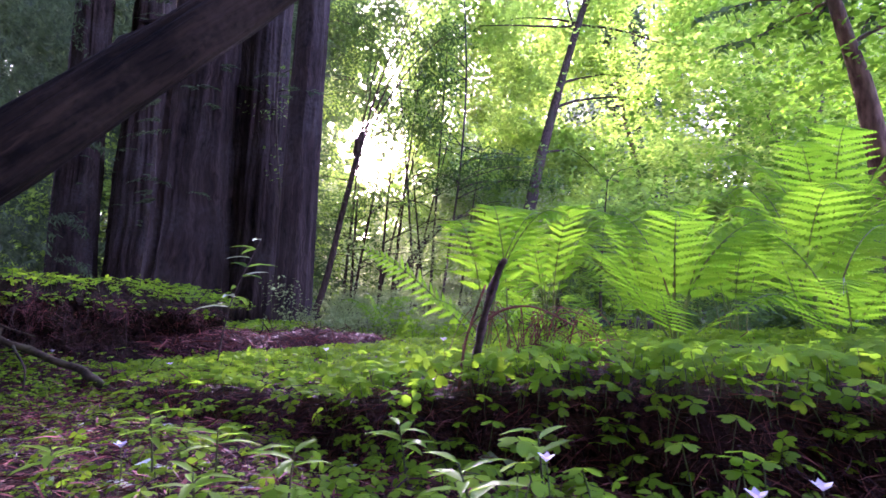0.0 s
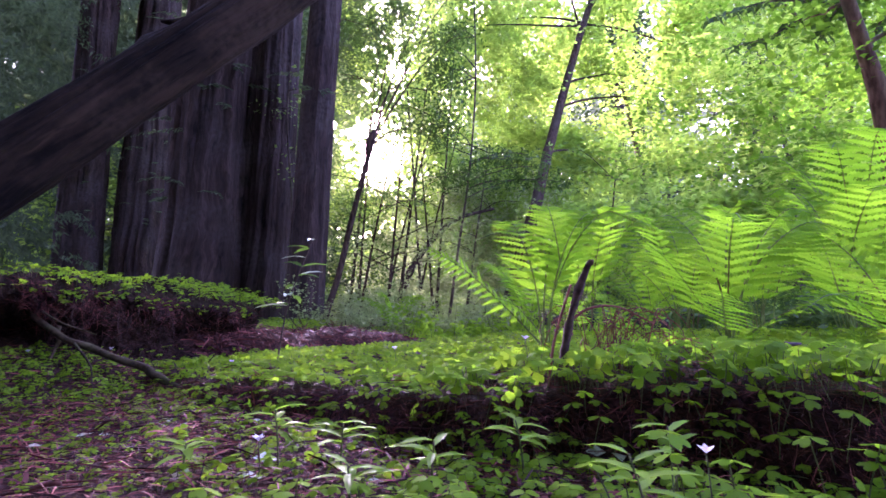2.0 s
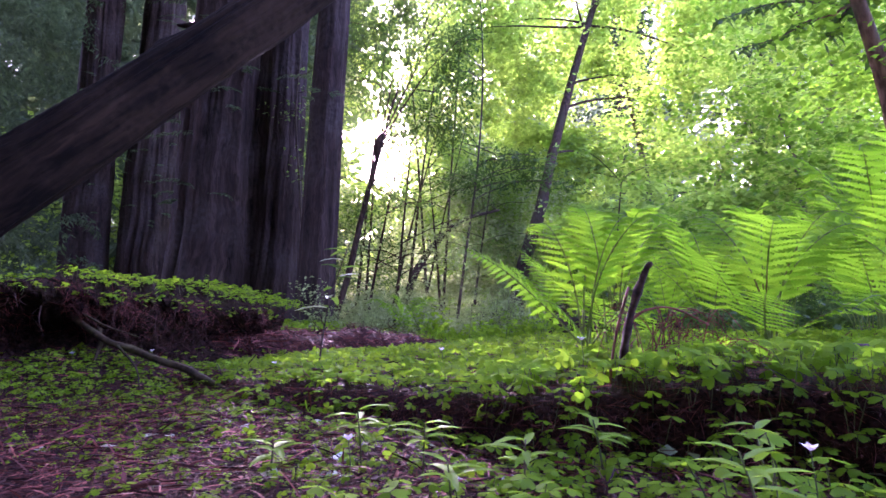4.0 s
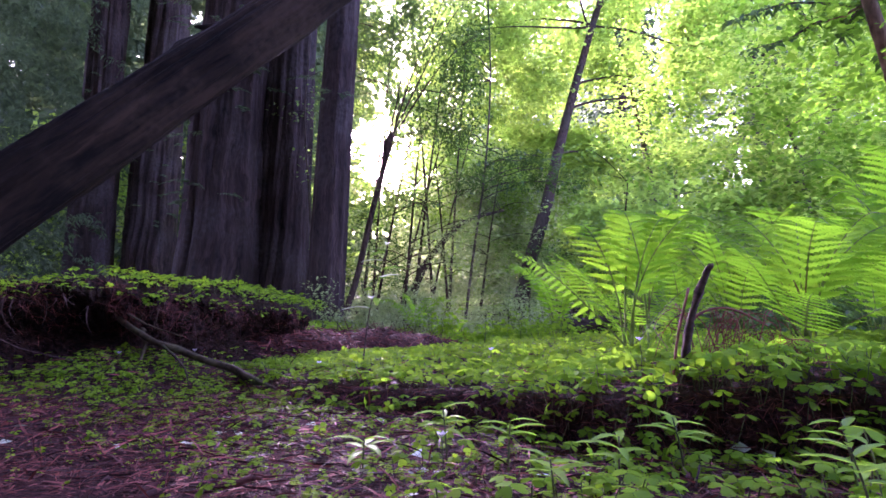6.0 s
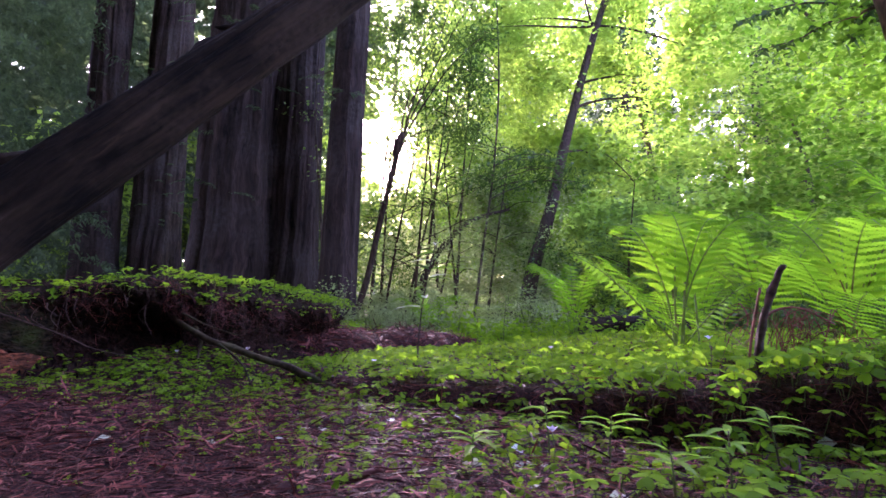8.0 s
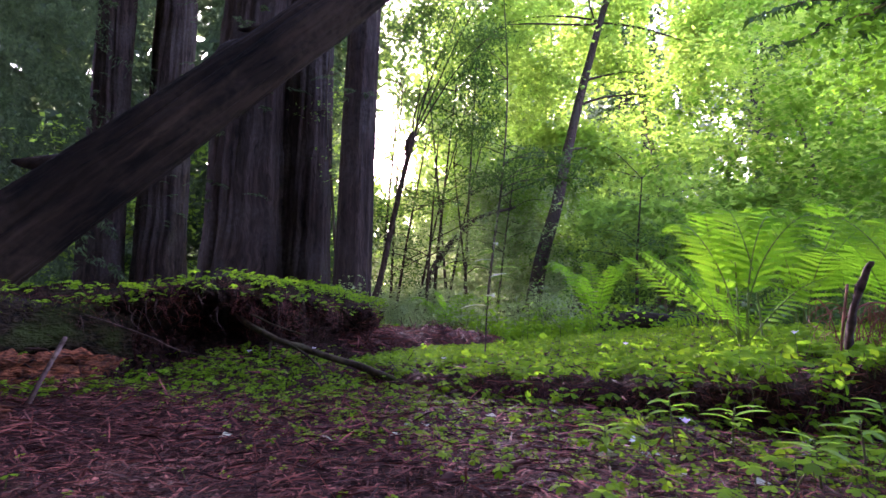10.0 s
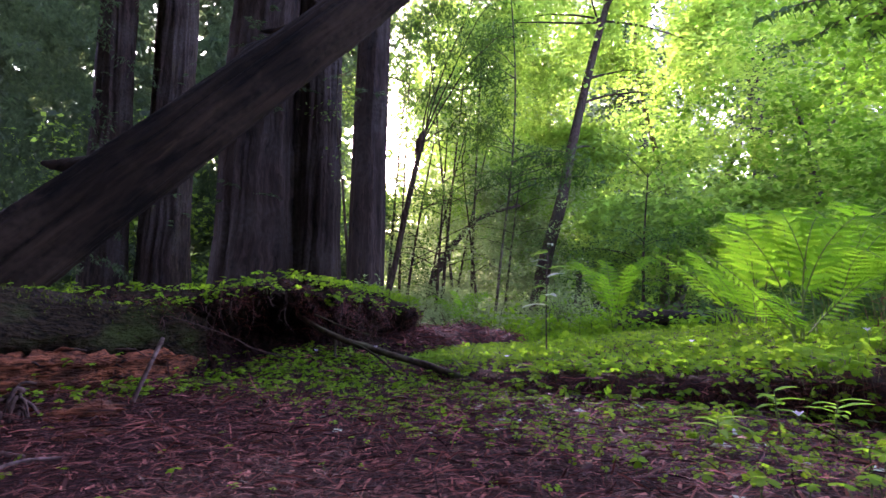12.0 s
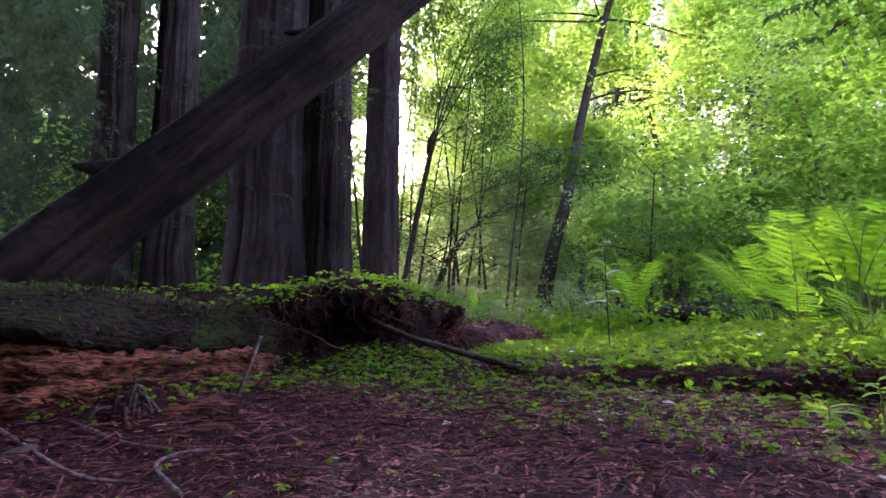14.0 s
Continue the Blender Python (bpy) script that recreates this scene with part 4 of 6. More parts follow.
bv, bf = tube(spline([(-1.60, 8.6, 3.10), (-1.56, 8.58, 3.22), (-1.53, 8.57, 3.34), (-1.50, 8.58, 3.45), (-1.47, 8.6, 3.56)], 12), np.array([0.045, 0.05, 0.065, 0.075, 0.065, 0.07, 0.08, 0.075, 0.065, 0.06, 0.045, 0.03]), 12, 0.15)
put("burl", bv, bf, M_MAPLEBARK, snag, "lumpy dark burl")
for x0, x1, y, h in ((-2.0, -1.2, 10.5, 4.5), (-1.6, -0.4, 11.2, 5.0), (-0.9, 0.2, 12, 5), (-1.3, -1.0, 9.6, 4), (-2.2, -1.9, 11.5, 6), (0.3, 0.9, 11.5, 4.2), (-0.4, -0.7, 10.3, 3.5)):
    broadleaf("sapling", [(x0, y, 0.05), (x0 * 0.6 + x1 * 0.4, y, h * 0.45), (x1, y, h)], 0.035, 0.01,
              cloud(12, (min(x0, x1) - 0.9, y - 0.6, 1.0), (max(x0, x1) + 0.9, y + 0.6, h + 0.5)), 90, 0.5, 0.075, LEAF, M_LITHUCKLE, M_MAPLEBARK, "thin leaning understory sapling with small leaves", 10, group="saplings")


def foliage(name, n, lo, hi, leaf, template, material, label, category, lumps=40, tight=0.12, gap=False):
    """Undergrowth that nobody could count, in lumps over a box; gap keeps the sun's way open."""
    reseed(n, *lo, *hi)
    lo, hi = np.array(lo, float), np.array(hi, float)
    c = rng.uniform(lo, hi, (lumps, 3))
    i = rng.integers(0, lumps, n)
    P = c[i] + rng.normal(0, tight, (n, 3)) * (hi - lo) * [1, 1, 0.8]
    P[:, 2] = np.maximum(P[:, 2], 0.12)
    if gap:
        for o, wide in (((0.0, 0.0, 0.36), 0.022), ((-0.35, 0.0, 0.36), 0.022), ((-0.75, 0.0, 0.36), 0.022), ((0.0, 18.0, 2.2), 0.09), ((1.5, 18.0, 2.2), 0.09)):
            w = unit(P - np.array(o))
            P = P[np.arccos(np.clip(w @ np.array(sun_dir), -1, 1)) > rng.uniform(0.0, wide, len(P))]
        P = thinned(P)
    n = len(P)
    dirs = np.column_stack([rng.normal(0, 1, (n, 2)), rng.normal(-0.3, 0.35, n)])
    v, f = scatter(*template, P, dirs, rng.normal(0, 0.5, (n, 3)) + [0, -0.2, 1], leaf * rng.uniform(0.6, 1.3, n))
    return tagged(put(name, v, f, material), label, category, kind="stuff")


def boughs(name, n, lo, hi, length, needle, material, label, per=64):
    """Drooping conifer boughs: flat sprays of twigs on either side of a falling branch."""
    reseed(n, *lo, *hi, length)
    base = rng.uniform(lo, hi, (n, 3))
    an = rng.uniform(0, 6.283, n)
    L = length * rng.uniform(0.5, 1.2, n)
    k = np.repeat(np.arange(n), per)
    m = len(k)
    t = rng.uniform(0.05, 1, m)
    side = np.where(rng.random(m) < 0.5, -1.0, 1.0)
    out = rng.uniform(0, 1, m) * (1.05 - t) * 0.45 * L[k]
    fx, fy = np.cos(an[k]), np.sin(an[k])
    P = base[k] + np.column_stack([fx * L[k] * t * 0.9 - fy * side * out + fx * out * 0.5, fy * L[k] * t * 0.9 + fx * side * out + fy * out * 0.5, -0.55 * L[k] * t ** 1.6 - 0.45 * out])
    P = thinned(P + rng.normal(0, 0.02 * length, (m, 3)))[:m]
    near = rng.integers(0, n, len(P)) if len(P) != m else k
    dirs = np.column_stack([np.cos(an[near]), np.sin(an[near]), np.full(len(P), -0.8)]) + rng.normal(0, 0.45, (len(P), 3))
    v, f = scatter(*BLADE, P, dirs, rng.normal(0, 0.35, (len(P), 3)) + [0, -0.2, 1], needle * rng.uniform(0.6, 1.3, len(P)))
    return tagged(put(name, v, f, material), label, "foliage", kind="stuff")


foliage("huckleberry_thicket", 11000, (-3.0, 9, 0.1), (0.5, 14, 0.85), 0.06, LEAF, M_LITHUCKLE, "low thicket of small glossy grey-green leaves, paled as if backlit", "shrub", 90, 0.07)
foliage("bright_undergrowth", 9000, (4.0, 9.5, 0.6), (13, 15, 3.2), 0.10, BROAD, M_MAPLE, "bright green leafy undergrowth below the maples", "shrub", 70, 0.07)
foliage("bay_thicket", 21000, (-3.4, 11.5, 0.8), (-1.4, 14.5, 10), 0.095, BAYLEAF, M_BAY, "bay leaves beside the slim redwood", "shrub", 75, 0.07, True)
foliage("maple_sprays", 6500, (3.2, 12.2, 1.9), (8.4, 14.2, 3.7), 0.12, BROAD, M_MAPLE, "flat bright layers of maple leaves over the ferns", "foliage", 34, 0.085)
foliage("pale_hazel_leaves", 9000, (-2.2, 17, 0.8), (3.0, 19, 5.0), 0.13, BROAD, M_LITHAZEL, "hazel leaves low in the thicket, colour paled as if backlit", "shrub", 70, 0.07, True)
# The dark bay leaf colour stands in for shade under the maples here.
foliage("green_undergrowth", 11000, (2.3, 8.5, 0.1), (12, 15, 2.2), 0.085, LEAF, M_BAY, "green leafy undergrowth below the maples, darkened in colour for shade", "shrub", 90, 0.07)
foliage("hazel_thicket", 13000, (-3.5, 15.9, 0.3), (3.5, 20, 5.0), 0.12, LEAF, M_LITHAZEL, "hazel thicket with small leaves, colour paled as if backlit", "shrub", 90, 0.07, True)
foliage("lacy_alder_leaves", 8000, (-2.6, 15.0, 3.2), (-0.6, 17.2, 11.5), 0.10, LEAF, M_MAPLE, "lacy sprays of small green leaves beside the slim redwood", "foliage", 110, 0.06)
foliage("sunlit_hazel", 4200, (-2.9, 17.5, 2.6), (-1.1, 19, 6.0), 0.11, LEAF, M_LITHAZEL, "hazel leaves below the low sun, colour paled as if backlit", "foliage", 50, 0.08)
foliage("alder_leaves", 34000, (-4.0, 15.9, 3.5), (3.5, 19.5, 11.5), 0.10, LEAF, M_MAPLE, "loose sprays of small bright leaves high in the thicket", "foliage", 120, 0.05, True)
foliage("high_alder_leaves", 42000, (-3.5, 17.2, 5), (5, 22, 15), 0.10, LEAF, M_MAPLE, "fine bright leaves high over the thicket", "foliage", 170, 0.045, True)
foliage("bright_alder_leaves", 20000, (-1.0, 17, 3), (2.8, 22, 14), 0.14, LEAF, M_MAPLE, "bright green leaves filling the gaps of the thicket", "foliage", 130, 0.06, True)
foliage("dark_grove", 60000, (-60, 30, 0), (-8, 46, 30), 1.0, LEAF, M_SPRAY, "dark redwood grove behind the trunks", "woods", 700, 0.03, True)
boughs("conifer_boughs", 760, (-30, 19.5, 1.5), (-6, 29, 19), 2.6, 0.40, M_SPRAY, "dark hanging conifer boughs behind the redwoods")
boughs("near_conifer_boughs", 340, (-22, 11, 1.5), (-11.8, 16, 13), 1.9, 0.20, M_SPRAY, "dark fine conifer boughs beside the redwoods", 110)
foliage("shaded_leaves", 8000, (-26, 20, 0.2), (-5, 30, 9), 0.3, LEAF, M_MAPLE, "leafy growth far behind the redwoods", "foliage", 80, 0.06)
foliage("far_woods", 50000, (-80, 44, 0), (90, 85, 12), 1.2, LEAF, M_SPRAY, "distant dark woodland", "woods", 420, 0.028, True)
foliage("far_conifers", 22000, (-70, 50, 12), (80, 85, 36), 0.5, LEAF, M_SPRAY, "thin tops of distant conifers against the sky", "woods", 130, 0.02, True)
foliage("tall_alders", 9000, (-2.9, 30, 3), (1.0, 40, 24), 0.28, LEAF, M_MAPLE, "tall leafy alders far behind the thicket", "woods", 240, 0.05)
foliage("far_maple_woods", 22000, (-4, 27, 0), (50, 42, 8), 0.5, LEAF, M_MAPLE, "distant bright green maples", "woods", 240, 0.04, True)
def hillside(name, n, material, leaf, seed, label, lumps=420, back=48):
    """A wooded slope far behind the maples, away from the low sun."""
    reseed(seed)
    y = rng.uniform(back, 85, lumps)
    x = y * rng.uniform(0.0, 1.25, lumps)
    z = rng.uniform(0, 1, lumps) * np.interp(x / y, [0.0, 0.05, 0.12, 0.3], [12, 30, 44, 50])
    c = np.column_stack([x, y, z])
    P = c[rng.integers(0, lumps, n)] + rng.normal(0, 1, (n, 3)) * [1.9, 1.5, 1.3]
    P[:, 2] = np.maximum(P[:, 2], 0.2)
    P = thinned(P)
    n = len(P)
    dirs = np.column_stack([rng.normal(0, 1, (n, 2)), rng.normal(-0.3, 0.35, n)])
    v, f = scatter(*LEAF, P, dirs, rng.normal(0, 0.5, (n, 3)) + [0, -0.2, 1], leaf * rng.uniform(0.6, 1.3, n))
    tagged(put(name, v, f, material), label, "woods", kind="stuff")


hillside("hillside_maples", 26000, M_MAPLE, 0.85, 51, "bright leafy trees on the far wooded slope")
# The next three take the paled leaf colour in place of distance haze.
hillside("hillside_conifers", 46000, M_HAZESPRAY, 0.95, 52, "conifers on the far wooded slope, leaf colour paled as haze")
hillside("hillside_canopy", 15000, M_HAZESPRAY, 1.9, 53, "closed canopy of the far slope, leaf colour paled as haze", 15000, 80)
foliage("grove_depth", 4500, (-75, 47, 0), (-12, 55, 36), 2.0, LEAF, M_HAZESPRAY, "deep canopy closing the redwood grove, leaf colour paled as haze", "woods", 4500, 0.02, True)
# Three unseen leaf masses, added to block sky light from behind and above.
foliage("grove_behind", 18000, (-30, -30, 0), (12, -6, 26), 2.0, LEAF, M_SPRAY, "unseen grove added on the near side to block sky light", "woods", 600, 0.04)
foliage("overhead_boughs", 9000, (-9, -5, 12), (-1.2, 6.5, 21), 1.1, LEAF, M_SPRAY, "unseen boughs added overhead to shade the decayed log", "woods", 300, 0.05)
foliage("grove_canopy", 15000, (-34, -14, 14), (-3, 12, 32), 1.9, LEAF, M_SPRAY, "unseen high boughs added to shade the fallen logs", "woods", 420, 0.04)


def brush(name, n, lo, hi, tall, leaf, template, material, label, per=34):
    """Low leafy plants that nobody could count: thin stems with leaves along them."""
    reseed(n, *lo, *hi, tall)
    stems, spots = [], []
    for k in range(n):
        x, y = rng.uniform(lo[0], hi[0]), rng.uniform(lo[1], hi[1])
        h = tall * rng.uniform(0.35, 1.0) * np.clip(0.7 + 0.4 * float(wave(x, y, 2.2, 75)), 0.25, 1.1)
        b = np.array([x, y, float(ground_z(x, y))])
        for q in range(3):
            e = b + [rng.normal(0, 0.22 * h), rng.normal(0, 0.22 * h), h * rng.uniform(0.7, 1.0)]
            c = spline([b, (b + e) / 2 + [0, 0, 0.12 * h], e], 6)
            stems.append(tube(c, np.linspace(0.003, 0.001, 6), 4))
            i = rng.integers(1, 6, per // 3)
            spots.append(c[i] + rng.normal(0, 0.09 * h + 0.012, (len(i), 3)) * [1, 1, 0.7])
    P = np.concatenate(spots)
    dirs = np.column_stack([rng.normal(0, 1, (len(P), 2)), rng.normal(-0.15, 0.3, len(P))])
    v, f = scatter(*template, P, dirs, rng.normal(0, 0.4, (len(P), 3)) + [0, -0.3, 1], leaf * rng.uniform(0.6, 1.25, len(P)))
    ob = tagged(put(name, v, f, material), label, "undergrowth", kind="stuff")
    tagged(put("stems", *join(stems), M_STEM, ob, "thin stems"), kind="stuff")


brush("fresh_undergrowth", 150, (-0.7, 4.6), (2.2, 8.2), 0.55, 0.075, LEAF, M_SORREL, "fresh green seedlings beyond the sorrel carpet")
# Dark bay leaf again, to paint the gloom behind the ferns.
brush("dark_undergrowth", 120, (1.5, 4.6), (6.5, 8.6), 0.75, 0.085, LEAF, M_BAY, "low shrubs behind the ferns, shade put into their dark leaf colour", 60)
brush("grey_undergrowth", 150, (-2.4, 6.5), (1.2, 9.2), 0.9, 0.05, LEAF, M_LITHUCKLE, "grey-green huckleberry brush in the thicket, paled as if backlit", 75)

# ---- ferns ----


def frond(base, tip, arch, width, pairs=22, sub=12, bare=0.28, roll=0.0):
    """One fern frond: the points of its stalk, which rises and then bends over, and its pinnae, each a narrow blade cut into blunt lobes."""
    base, tip = np.array(base, float), np.array(tip, float)
    go, up = tip - base, np.array([0, 0, 1.0])
    rise = go[2]
    flat = go * [1, 1, 0]
    c = spline([base, base + go * 0.33 + up * 0.03, base + go * 0.68 + up * 0.04, tip], 40) if arch < 0 else spline([base, base + flat * 0.10 + up * rise * 0.45, base + flat * 0.34 + up * (rise * 0.74 + arch * 0.32), base + flat * 0.68 + up * (rise * 0.96 + arch * 0.4), tip], 40)
    L = np.linalg.norm(np.diff(c, axis=0), axis=1).sum()
    tan = unit(np.gradient(c, axis=0))
    side = unit(np.cross(tan, [0, 0, 1.0]) + 1e-4)
    nrm = np.cross(side, tan)
    side, nrm = side * math.cos(roll) + nrm * math.sin(roll), nrm * math.cos(roll) - side * math.sin(roll)
    nrm = nrm * 0.75 + np.array([0, -0.45, 0.3])  # the blades turn to the open side of the clearing
    nrm = unit(nrm - tan * (nrm * tan).sum(1, keepdims=True))
    side = np.cross(tan, nrm)
    u = bare + (0.99 - bare) * np.linspace(0, 1, pairs) ** 0.9
    t = (u - bare) / (1 - bare)
    shape = np.interp(t, [0, 0.12, 0.3, 0.55, 0.8, 1.0], [0.62, 0.95, 1.0, 0.80, 0.45, 0.06])
    k = u * 39
    i = np.minimum(k.astype(int), 38)
    w = (k - i)[:, None]
    C, Tn, S, N = (q[i] * (1 - w) + q[i + 1] * w for q in (c, tan, side, nrm))
    gap = np.gradient(u) * L
    pinnae = []
    ss = np.repeat(np.linspace(0.0, 1.0, sub + 1)[:-1], 2)
    ss[1::2] += 0.62 / sub
    ss = np.append(ss, 1.0)
    tooth = np.tile([0.34, 1.0], sub)
    half = np.append(tooth * np.interp(ss[:-1], [0, 0.15, 0.6, 1], [0.75, 1.0, 0.78, 0.12]), 0.0)
    m = len(ss)
    q = np.arange(m - 1)
    faces = np.concatenate([np.stack([3 * q, 3 * q + 3, 3 * q + 4, 3 * q + 1], -1), np.stack([3 * q + 1, 3 * q + 4, 3 * q + 5, 3 * q + 2], -1)])
    for k in range(pairs):
        for sgn in (-1, 1):
            ln = width * 0.5 * shape[k] * rng.uniform(0.88, 1.08)
            ax = unit(S[k] * sgn * 0.92 + Tn[k] * rng.uniform(0.28, 0.42) + N[k] * rng.uniform(-0.12, 0.10))
            cr = unit(np.cross(N[k], ax))
            wd = min(gap[k] * 0.47, ln * 0.24)
            mid = C[k] + ax * (ln * ss)[:, None] - N[k] * (rng.uniform(0.08, 0.24) * ln * ss ** 2)[:, None]
            lo = mid - cr * (wd * half)[:, None] - N[k] * (0.25 * wd * half)[:, None] + ax * (0.25 * wd * half)[:, None]
            hi = mid + cr * (wd * half)[:, None] - N[k] * (0.25 * wd * half)[:, None] + ax * (0.25 * wd * half)[:, None]
            pinnae.append((np.stack([lo, mid, hi], 1).reshape(-1, 3), faces))
    return c, L, pinnae


def fern(at, tips, width=0.3, arch=0.16, label="bright green lady fern with arching feathery fronds", pairs=22, sub=12, single=False, group="ferns"):
    """A fern: stalks from one crown, each with its pinnae, singly where the camera passes near."""
    reseed(*at)
    at = np.array([at[0], at[1], gz(at[0], at[1])])
    ob = thing("fern", tuple(at), label, "fern", group)
    for tp in tips:
        w = tp[4] if len(tp) > 4 else width * rng.uniform(0.85, 1.15)
        b = at + [rng.normal(0, 0.02), rng.normal(0, 0.02), 0]
        c, L, pinnae = frond(b, tp[:3], tp[3] if len(tp) > 3 else arch * rng.uniform(0.7, 1.2), w, pairs, sub, roll=rng.normal(0, 0.12 if single else 0.35))
        sv, sf = tube(c, np.linspace(0.0042, 0.001, 40) * (0.6 + 0.5 * L), 6)
        if single:
            fr = put("frond", sv, sf, M_STALK, ob)
            for v, f in pinnae:
                put("pinna", v, f, M_FERN, fr, soft=False)
        else:
            fr = put("frond", *join(pinnae), M_FERN, ob, soft=False)
            put("stalk", sv, sf, M_STALK, fr, "green stalk")
    return ob


def ring_tips(at, n, reach, height, a0=0.0, a1=6.283, jit=0.15):
    reseed(*at, n)
    out = []
    for k in range(n):
        an = a0 + (a1 - a0) * (k + rng.uniform(-0.3, 0.3)) / n
        r = reach * rng.uniform(1 - jit, 1 + jit)
        out.append((at[0] + r * math.cos(an), at[1] + r * math.sin(an), height * rng.uniform(0.75, 1.15)))
    return out


fern((0.16, 1.68), [(-0.28, 1.60, 0.575, -1, 0.20), (0.17, 1.80, 0.74, 0.02, 0.24), (-0.05, 1.52, 0.40, -1, 0.2), (0.33, 1.48, 0.46, -1, 0.2), (0.02, 2.0, 0.68, 0.12, 0.24), (0.41, 1.52, 0.64, 0.14, 0.25), (0.32, 1.95, 0.74, 0.08, 0.28), (0.40, 1.80, 0.68, 0.12, 0.25)], 0.25, pairs=19, sub=9, single=True)
fern((0.52, 2.45), [(0.10, 2.80, 0.69, -1, 0.28), (0.28, 2.15, 0.45, -1, 0.24), (0.0, 2.2, 0.64, -1, 0.26), (0.30, 2.2, 0.80, 0.10, 0.28), (0.62, 2.2, 0.82, 0.10, 0.30), (0.85, 2.35, 0.74), (0.45, 2.75, 0.80, 0.08), (0.8, 2.75, 0.72)], 0.28, pairs=19, sub=9, single=True)
fern((0.80, 1.72), [(0.42, 1.50, 0.58, -1, 0.24), (0.6, 1.4, 0.42, -1, 0.22), (1.0, 1.36, 0.42, -1, 0.22), (0.70, 1.44, 0.63, 0.13, 0.25), (0.95, 1.46, 0.65, 0.13, 0.27), (1.16, 1.60, 0.62), (0.62, 1.92, 0.70, 0.10), (1.0, 2.0, 0.70, 0.10), (1.25, 1.85, 0.60)], 0.26, pairs=19, sub=9, single=True)
fern((1.5, 2.05), [(1.08, 1.66, 0.66, -1, 0.28), (1.5, 1.6, 0.5, -1, 0.26), (1.36, 1.62, 0.76), (1.72, 1.66, 0.74), (1.2, 2.1, 0.84), (1.9, 1.85, 0.74), (1.5, 2.4, 0.88), (1.02, 1.95, 0.60)], 0.30, 0.18, pairs=19, sub=9, single=True)
fern((2.1, 2.65), [(1.34, 2.30, 0.90, -1, 0.36), (1.7, 2.1, 0.7, -1, 0.32), (1.62, 2.22, 1.12, 0.24, 0.38), (1.9, 2.2, 1.20, 0.22, 0.38), (2.3, 2.2, 1.15), (1.5, 2.7, 1.18, 0.2, 0.36), (1.25, 2.5, 0.66), (2.6, 2.5, 1.0), (1.9, 3.0, 1.15)], 0.36, 0.24, pairs=22, sub=10, single=True)
fern((1.25, 1.55), [(0.80, 1.36, 0.36), (0.98, 1.22, 0.40), (1.3, 1.12, 0.44), (1.68, 1.26, 0.52), (1.05, 1.85, 0.6), (1.6, 1.7, 0.62)], 0.25, pairs=19, sub=9, single=True)
fern((1.15, 2.75), ring_tips((1.15, 2.75), 8, 0.5, 0.78), 0.3, pairs=19, sub=9, single=True)
fern((1.9, 3.3), ring_tips((1.9, 3.3), 8, 0.6, 0.95), 0.32, pairs=19, sub=9, single=True)
fern((0.95, 3.0), [(0.42, 2.95, 0.22, 0.22, 0.26), (0.6, 2.6, 0.3, 0.2), (1.3, 2.8, 0.4, 0.2), (0.8, 3.4, 0.4, 0.2)], 0.25, pairs=19, sub=9, single=True)
fern((2.75, 2.6), ring_tips((2.75, 2.6), 8, 0.65, 1.05), 0.36, pairs=19, sub=9, single=True)
fern((0.72, 5.3), ring_tips((0.72, 5.3), 9, 0.62, 0.72), 0.28, 0.3, "sword fern with arching dark green fronds", 22, 6)
fern((1.9, 5.0), ring_tips((1.9, 5.0), 9, 0.7, 0.8), 0.28, 0.3, "sword fern with arching dark green fronds", 22, 6)
fern((-0.9, 7.0), ring_tips((-0.9, 7.0), 7, 0.55, 0.45), 0.24, 0.2, "small green fern among the undergrowth", 18, 6)
fern((3.4, 4.4), ring_tips((3.4, 4.4), 8, 0.75, 0.9), 0.32, 0.3, "sword fern with arching dark green fronds", 22, 6)
fern((2.9, 7.0), ring_tips((2.9, 7.0), 8, 0.8, 0.9), 0.32, 0.3, "sword fern with arching dark green fronds", 20, 6)

reseed(4)
# ---- broken stick and dead fern stalks ----
stick = thing("broken_stick", (0.09, 1.12, gz(0.09, 1.12)), "short broken upright dark stick among the sorrel", "stick")
sv, sf = tube(spline([(0.066, 1.115, 0.17), (0.071, 1.114, 0.25), (0.080, 1.113, 0.30), (0.094, 1.11, 0.36), (0.116, 1.10, 0.43), (0.129, 1.095, 0.464), (0.140, 1.09, 0.474)], 14), np.array([0.013, 0.012, 0.009, 0.010, 0.008, 0.0105, 0.008, 0.0075, 0.0095, 0.007, 0.007, 0.008, 0.007, 0.003]), 10, 0.2)
put("shaft", sv, sf, M_DEADSTICK, stick)
sv, sf = tube(spline([(0.03, 1.1, 0.17), (0.05, 1.1, 0.30), (0.095, 1.125, 0.42)], 10), 0.0032, 6)
put("stalk", sv, sf, M_DEADFERN, stick)
dead = thing("dead_fern", (0.24, 1.22, gz(0.24, 1.22)), "collapsed rusty brown dead fern stalks", "fern")
